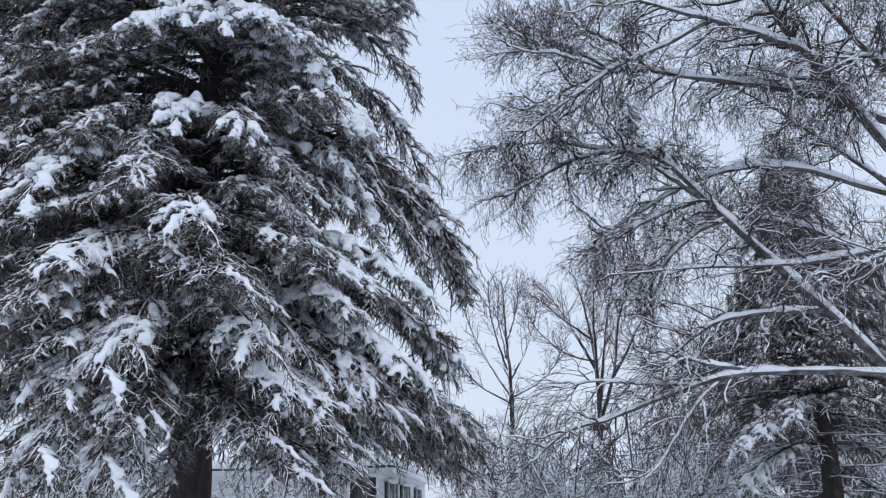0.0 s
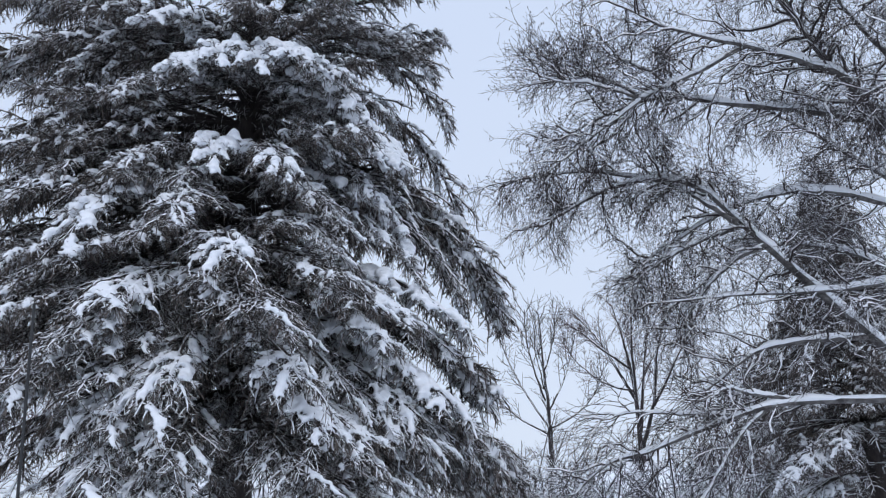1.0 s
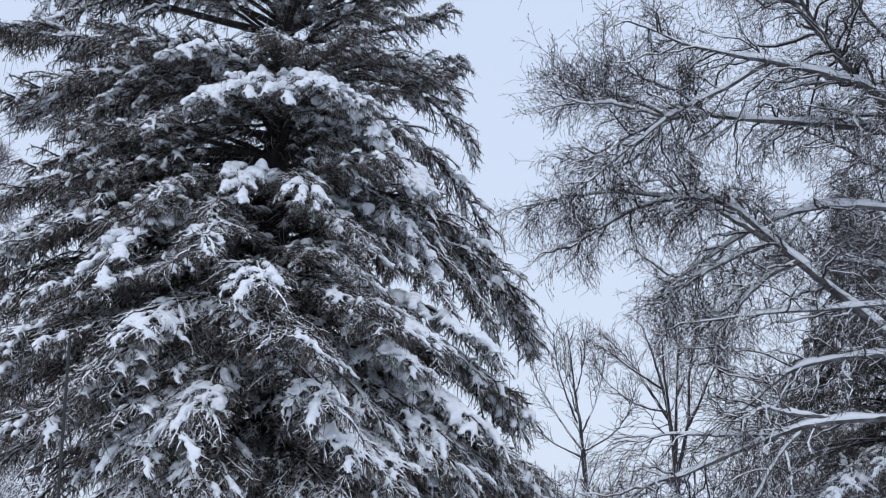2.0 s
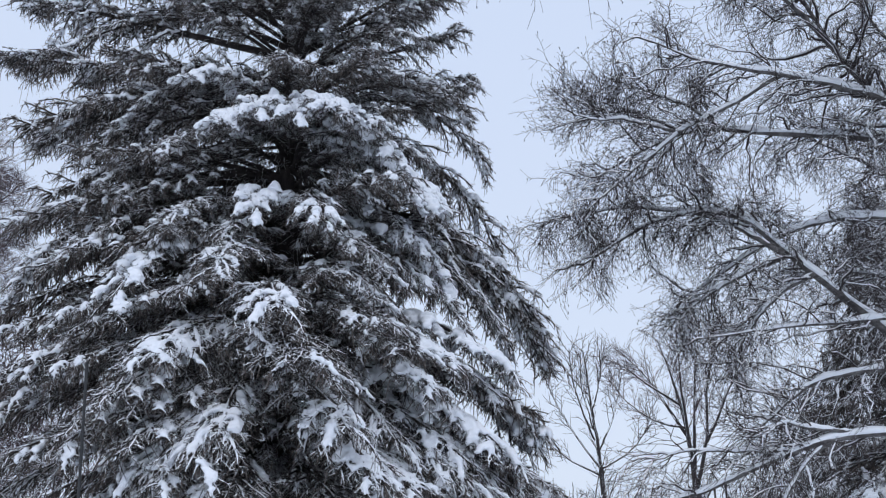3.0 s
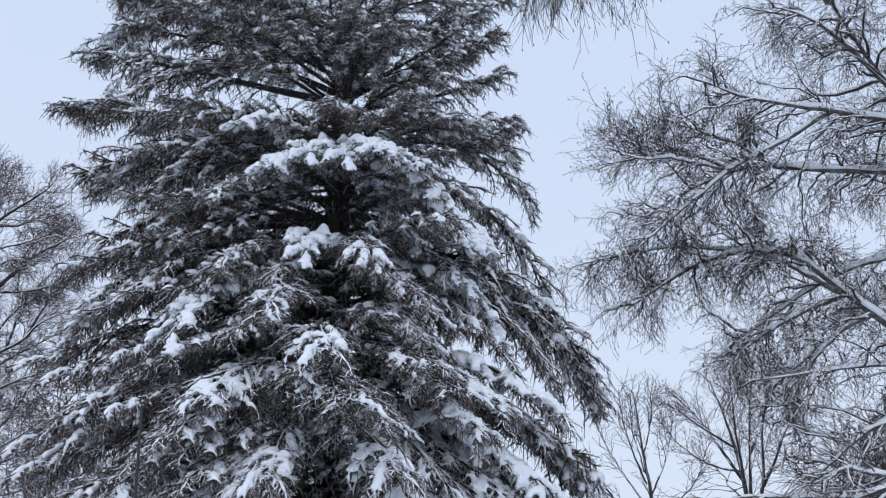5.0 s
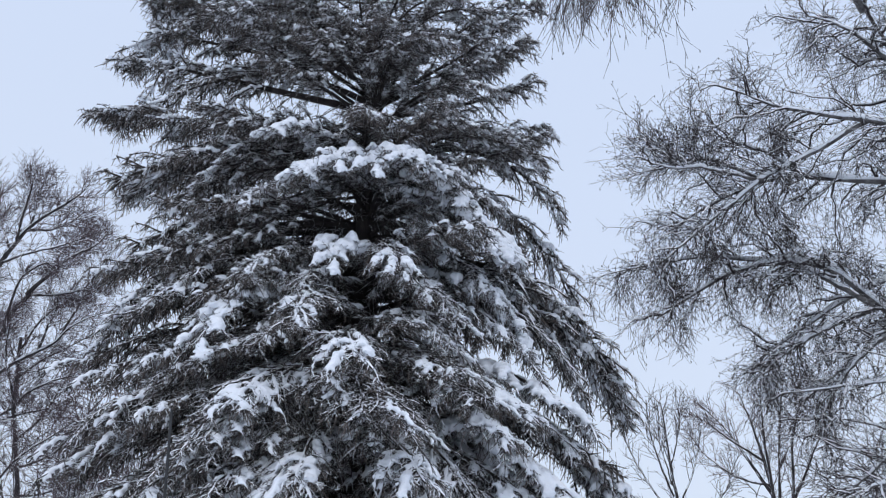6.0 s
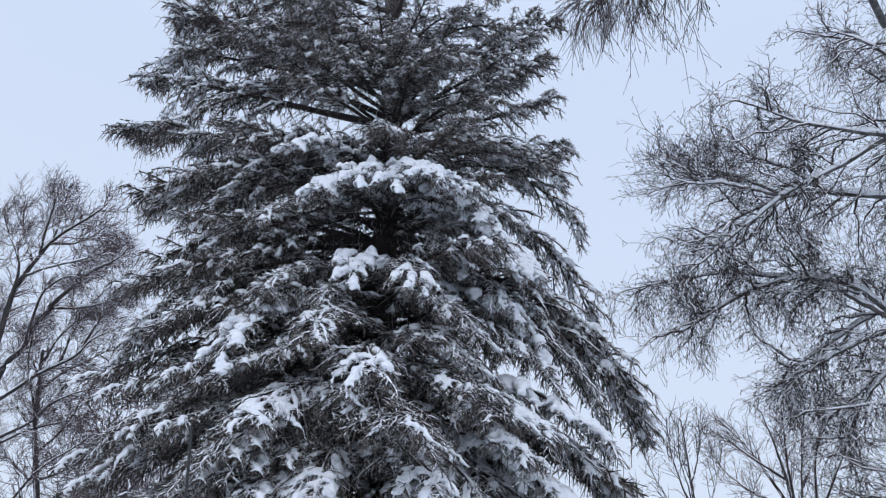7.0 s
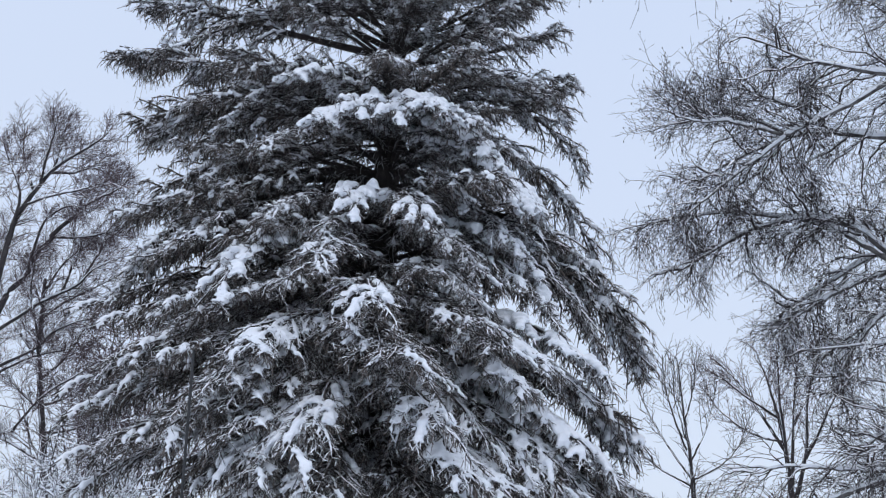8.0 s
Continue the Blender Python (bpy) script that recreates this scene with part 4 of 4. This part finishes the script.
TALL_TREE = [
    (0.150, [(-16.32, 20, 1.96), (-16.82, 20, 5.31), (-17.08, 20, 7.41), (-17.18, 20, 9.36), (-17.07, 20, 10.99), (-16.96, 20, 11.8)]),
    (0.075, [(-16.97, 20, 11.71), (-16.56, 20, 12.45), (-16.1, 20, 13.12), (-15.45, 20, 13.58), (-14.78, 20, 14.02), (-14.54, 20, 14.23)]),
    (0.050, [(-16.58, 20, 12.37), (-17.24, 20.3, 13.28), (-17.63, 20.4, 14.06), (-17.88, 20.5, 15.1)]),
    (0.045, [(-16.47, 20, 12.53), (-16.24, 19.7, 13.37), (-16.11, 19.6, 14.07), (-16.01, 19.5, 14.6)]),
    (0.045, [(-16.16, 20, 13), (-15.79, 20.5, 13.25), (-15.39, 20.8, 13.65), (-15.07, 21, 14.06)]),
    (0.050, [(-17.05, 20, 11.26), (-16.54, 19.4, 12.04), (-16.81, 19.1, 12.83), (-17.11, 19, 13.56)]),
    (0.050, [(-17.14, 20, 10.21), (-18.5, 20.6, 12.18), (-19.17, 20.8, 13.7), (-19.47, 21, 14.97)]),
    (0.040, [(-16.1, 20, 13.12), (-16.39, 20.5, 14.19), (-16.61, 20.7, 15.04)]),
    (0.040, [(-16.85, 20, 11.97), (-15.36, 19.2, 11.85), (-14.21, 18.8, 11.82), (-13.26, 18.5, 11.86)]),
]
limbed_tree((-18.4, 20, 0), "tall bare broadleaf tree with rising dark limbs dusted with snow", TALL_TREE, second=20, third=9)
REDDISH_TREE = [
    (0.130, [(-19.03, 22, 2.69), (-18.97, 22, 7.31), (-18.51, 22, 9.83), (-17.97, 22, 10.48), (-17.83, 22, 11.18), (-17.27, 22, 11.85)]),
    (0.070, [(-17.3, 22, 11.82), (-16.59, 22, 12.52), (-15.99, 22, 12.99), (-15.26, 22, 13.33), (-14.85, 22, 13.8)]),
    (0.060, [(-18.58, 22, 8.67), (-17.26, 22, 9.52), (-16.05, 22, 10.1), (-15.5, 22, 10.65), (-14.33, 22, 11.04)]),
    (0.050, [(-18.44, 22, 7.46), (-17.08, 22, 8.05), (-16.5, 22, 8.57), (-15.78, 22, 8.88), (-15.03, 22, 9.05)]),
    (0.045, [(-18.39, 22, 7.29), (-17.22, 22, 7.83), (-16.15, 22, 8.04), (-15.17, 22, 8.2)]),
    (0.045, [(-16.48, 22, 9.89), (-16.63, 22.4, 10.87), (-16.65, 22.6, 11.81), (-17.49, 22.7, 12.92)]),
    (0.040, [(-15.88, 22, 10.22), (-15.71, 22.5, 11.61), (-15.52, 22.7, 12.56), (-14.87, 22.8, 13.1)]),
    (0.045, [(-17.84, 22, 11.09), (-17.25, 21.5, 12.09), (-16.25, 21.2, 12.46), (-15.28, 21, 12.1)]),
    (0.045, [(-16.82, 22, 7.9), (-16.61, 21.3, 8.72), (-16.95, 21.2, 9.74), (-16.87, 21, 10.92)]),
    (0.040, [(-16.59, 22, 12.52), (-16.78, 22.6, 13.54), (-16.38, 22.8, 14.01), (-16.14, 23, 14.3)]),
    (0.040, [(-17.2, 22, 5.64), (-16.16, 21.5, 6.46), (-15.02, 21.2, 6.99), (-14.11, 21, 7.38)]),
    (0.040, [(-17.22, 22, 11.81), (-16.58, 22.5, 11.97), (-15.74, 22.7, 12.18), (-15.12, 22.9, 12.52)]),
]
limbed_tree((-20.5, 22, 0), "bare broadleaf tree with reddish twig tips beside the spruce", REDDISH_TREE)
BACK_TREE = [
    (0.110, [(-16.38, 23.5, 2.46), (-17.29, 23.5, 5.88), (-17.96, 23.5, 8.33), (-18.12, 23.5, 9.62), (-18.24, 23.5, 10.98)]),
    (0.050, [(-17.71, 23.5, 7.6), (-17, 23.5, 8.28), (-16.44, 23.5, 9.35), (-15.83, 23.5, 10.25)]),
    (0.050, [(-17.88, 23.5, 8.14), (-18.8, 23.5, 9.1), (-19.53, 23.5, 9.89), (-20.44, 23.5, 11.32)]),
    (0.045, [(-18.12, 23.5, 9.62), (-17.43, 23.5, 10.15), (-16.69, 23.5, 10.5), (-15.77, 23.5, 10.92)]),
    (0.045, [(-17.49, 23.5, 6.73), (-16.52, 23.5, 7.04), (-15.67, 23.5, 7.53), (-14.85, 23.5, 8.19)]),
    (0.045, [(-17.45, 23.5, 6.56), (-18.53, 23.5, 7.28), (-19.38, 23.5, 8.2), (-20.05, 23.5, 9.16)]),
    (0.040, [(-18.12, 23.5, 9.81), (-18.88, 23.5, 11.02), (-19.73, 23.5, 11.88), (-20.4, 23.5, 12.75)]),
    (0.045, [(-17.3, 23.5, 5.9), (-16.2, 23.2, 5.9), (-15.0, 23.0, 6.2), (-14.0, 22.8, 6.1)]),
    (0.045, [(-17.0, 23.5, 4.9), (-18.2, 23.3, 5.6), (-19.4, 23.0, 6.0), (-20.2, 23.0, 6.2)]),
    (0.045, [(-16.8, 23.5, 4.2), (-15.7, 23.8, 4.8), (-14.6, 24.0, 5.6), (-13.9, 24.0, 6.6)]),
    (0.040, [(-18.19, 23.5, 10.58), (-17.74, 23.5, 11.54), (-17.03, 23.5, 12.1), (-16.21, 23.5, 12.14)]),
]
limbed_tree((-14.6, 23.5, 0), "low-branching bare tree dusted with snow beyond the spruce", BACK_TREE, pull=(0.05, 0, 0.05))
bare_tree((-15.0, 23, 0), 9.6, 3.6, 24, "bare broadleaf tree standing behind the spruce, dusted with snow", r0=0.16, limbs=14, fork=0.22, fine=0.005, snow=0.8, side=12, sweep=0.06, twig_bark=RED_TWIG)
bare_tree((-12.6, 22, 0), 11.0, 3.4, 25, "smaller bare tree behind the spruce", r0=0.12, limbs=8, lean=(0.1, 0), fine=0.008, snow=0.7, sweep=0.08, twig_bark=RED_TWIG)
bare_tree((7.6, 22, 0), 7.6, 2.2, 26, "bare tree covered with fresh snow behind the birch", trunks=2, r0=0.10, limbs=7, snow=1.3, fine=0.006)
bare_tree((11.0, 20, 0), 8.6, 2.4, 27, "bare tree covered with fresh snow behind the birch", trunks=2, r0=0.10, limbs=7, snow=1.3, fine=0.006)
bare_tree((13.0, 23, 0), 10.0, 2.6, 28, "bare tree covered with fresh snow behind the birch", trunks=2, r0=0.10, limbs=7, snow=1.3, fine=0.006)
for i, (x, y, h) in enumerate([(-12.4, 17, 5.2), (0.9, 21, 4.4), (1.3, 16, 3.3), (-3.0, 16, 2.7), (2.2, 15, 3.2), (3.4, 15.5, 3.3), (9.6, 19, 3.6), (11.6, 18.5, 3.8), (4.8, 17.5, 3.6), (6.3, 20, 4.2), (-9.2, 15, 4.2), (-11.0, 16, 4.6), (-7.6, 17, 3.4), (-2.5, 13.6, 2.1), (2.6, 13.6, 1.7)]):
    bare_tree((x, y, 0), h, h * 0.45, 40 + i, "leafless shrub buried in fresh snow", trunks=5, r0=0.024, limbs=3, fork=0.2, snow=2.4, thick=1.4, twiggy=1, side=6, kind="shrub", category="shrub", group="snowy shrubs", sweep=-0.06, fine=0.0034)

for i, (x, y, h) in enumerate([(7.6, 26, 4.6), (8.9, 27, 5.2), (10.2, 25.5, 5.0), (11.8, 27, 5.4), (13.4, 26, 5.0)]):
    bare_tree((x, y, 0), h, h * 0.4, 70 + i, "dense leafless shrub with thin snow along its dark stems", trunks=6, r0=0.03, limbs=5, fork=0.15, snow=0.5, twiggy=1, side=9, twig_bark=RED_TWIG, kind="shrub", category="shrub", group="dark shrubs", sweep=0.05, fine=0.005)


# ---------------------------------------------------------------- house
def box(sh, lo, hi):
    x0, y0, z0 = lo
    x1, y1, z1 = hi
    v = np.array([(x0, y0, z0), (x1, y0, z0), (x1, y1, z0), (x0, y1, z0), (x0, y0, z1), (x1, y0, z1), (x1, y1, z1), (x0, y1, z1)], float)
    sh.add(v, quads=np.array([(0, 3, 2, 1), (4, 5, 6, 7), (0, 1, 5, 4), (1, 2, 6, 5), (2, 3, 7, 6), (3, 0, 4, 7)]))


def house(name, at, turn, size, eave, rise, label, hip=True, openings=()):
    """Walls, a roof with its snow, and windows with shutters along the long side (local +x face)."""
    w, d = size
    h = thing(name, at, label, "house")
    h.rotation_euler = (0, 0, radians(turn))
    sh = Shape()
    n = int(eave / 0.13)
    courses = []
    for i in range(n):
        z = i * eave / n
        b = 0.012 * (1 - 0.0)
        lo, hi = z, z + eave / n
        v = np.array([(-w - b, -b, lo), (b, -b, lo), (b, d + b, lo), (-w - b, d + b, lo), (-w, 0, hi), (0, 0, hi), (0, d, hi), (-w, d, hi)], float)
        courses += [v[:4], v[4:]]
    rings(sh, np.array(courses)[None])
    part("wall", sh.mesh("wall", SIDING, False), h)
    o = 0.28

    def roof(lift, grow_out, mat, nm, smooth):
        k = 9
        rows = []
        for j in range(k):
            f = j / (k - 1)
            inx = f * (w / 2 + o)
            iny = inx if hip else 0.0
            z = eave + rise * f + lift * (1 if j else 0.55)
            e = grow_out * (1 - f)
            rows.append([(-w - o - e + inx, -o - e + iny, z), (o + e - inx, -o - e + iny, z), (o + e - inx, d + o + e - iny, z), (-w - o - e + inx, d + o + e - iny, z)])
        top = np.array(rows)
        low = top[:1].copy()
        low[..., 2] = eave - 0.02 + (0.0 if lift < 0.2 else 0.045)
        r = Shape()
        rings(r, np.concatenate([low * np.array([0.5, 0.5, 1]) + np.array([-w / 4, d / 4, 0]), low, top])[None])
        part(nm, r.mesh(nm, mat, smooth), h)

    roof(0.10, 0.0, ROOFING, "roof", False)
    roof(0.30, 0.06, SNOW, "roof_snow", False)
    f = Shape()
    box(f, (-w - o, -o, eave - 0.05), (o, d + o, eave - 0.024))
    part("soffit", f.mesh("soffit", TRIM, False), h)
    g = Shape()
    box(g, (o - 0.02, -o, eave - 0.14), (o + 0.10, d + o, eave - 0.02))
    part("gutter", g.mesh("gutter", TRIM, False), h)
    for side, at0, width, z0, z1, shut in openings:
        def slab(lo, hi, proud0, proud1, mat, nm, parent):
            b = Shape()
            if side == "x":
                box(b, (proud0, at0 + lo[0], lo[1]), (proud1, at0 + hi[0], hi[1]))
            else:
                box(b, (at0 + lo[0], -proud1, lo[1]), (at0 + hi[0], -proud0, hi[1]))
            return part(nm, b.mesh(nm, mat, False), parent)
        win = slab((0, z0), (width, z1), 0.016, 0.022, GLASS, "window", h)
        for a, b in (((-0.07, z0), (0, z1)), ((width, z0), (width + 0.07, z1)), ((-0.07, z1), (width + 0.07, z1 + 0.09)), ((-0.07, z0 - 0.08), (width + 0.07, z0))):
            slab(a, b, 0.013, 0.05, TRIM, "frame", win)
        slab((0, (z0 + z1) / 2 - 0.02), (width, (z0 + z1) / 2 + 0.02), 0.022, 0.04, TRIM, "sash_bar", win)
        if shut:
            for a in (-0.07 - shut, width + 0.07):
                s = slab((a, z0), (a + shut, z1), 0.013, 0.045, SHUTTER, "shutter", h)
                for q in range(8):
                    zz = z0 + 0.1 + (z1 - z0 - 0.2) * q / 8
                    slab((a + 0.05, zz), (a + shut - 0.05, zz + 0.06), 0.045, 0.055, SHUTTER, "slat", s)


house("house", (-1.36, 20.0, 0), -3.4, (8.0, 12.0), 2.52, 0.9, "white clapboard house with black shutters under a snowy roof",
      openings=[("x", 0.9, 1.2, 0.9, 2.2, 0.6), ("x", 4.2, 1.2, 0.9, 2.2, 0.6), ("x", 8.2, 1.2, 0.9, 2.2, 0.6), ("y", -0.75, 0.6, 0.9, 2.3, 0)])
house("house", (13.0, 41.0, 0), 3.0, (9.5, 8.0), 2.2, 3.4, "distant low house with a broad snow-covered roof", openings=[("y", -3.0, 1.2, 0.8, 1.9, 0.4), ("y", -7.0, 1.2, 0.8, 1.9, 0.4)])


# ---------------------------------------------------------------- small things
def marker_pole():
    p = thing("pole", (-2.535, 4.72, 0), "thin black metal pole standing in the snow", "pole")
    sh = Shape()
    line = np.array([[(0.04, 0, -0.2), (0.02, 0, 1.0), (-0.02, 0, 2.0), (-0.075, 0, 2.98)]])
    tubes(sh, line, np.full((1, 4), 0.009), 8)
    part("rod", sh.mesh("rod", BLACK), p)
    k = Shape()
    lumps(k, np.array([(-0.075, 0, 2.985)]), np.array([0.014]), np.array([0.016]), np.random.default_rng(2))
    part("cap", k.mesh("cap", BLACK), p)


def lantern():
    p = thing("post_lantern", (8.85, 22.0, 0.30), "black lantern on a post with a cap of snow", "lamp")
    sh = Shape()
    tubes(sh, np.array([[(0, 0, -0.2), (0, 0, 0.8), (0, 0, 1.62)]]), np.full((1, 3), 0.035), 10)
    part("post", sh.mesh("post", BLACK), p)
    c = Shape()
    tubes(c, np.array([[(0, 0, 1.62), (0, 0, 1.66), (0, 0, 1.84), (0, 0, 1.85)]]), np.array([[0.05, 0.075, 0.10, 0.02]]), 6)
    part("lantern_glass", c.mesh("lantern_glass", TRIM, False), p)
    for i in range(6):
        a = i * math.pi / 3
        b = Shape()
        tubes(b, np.array([[(0.077 * math.cos(a), 0.077 * math.sin(a), 1.66), (0.102 * math.cos(a), 0.102 * math.sin(a), 1.84)]]), np.full((1, 2), 0.007), 5)
        part("bar", b.mesh("bar", BLACK), p)
    t = Shape()
    tubes(t, np.array([[(0, 0, 1.84), (0, 0, 1.845), (0, 0, 1.93), (0, 0, 1.96)]]), np.array([[0.02, 0.125, 0.04, 0.01]]), 6)
    part("roof", t.mesh("roof", BLACK, False), p)
    k = Shape()
    lumps(k, np.array([(0, 0, 1.90), (0.01, 0, 1.95)]), np.array([0.12, 0.08]), np.array([0.07, 0.07]), np.random.default_rng(2), 0.06)
    part("snow_cap", k.mesh("snow_cap", SNOW), p)


marker_pole()
lantern()
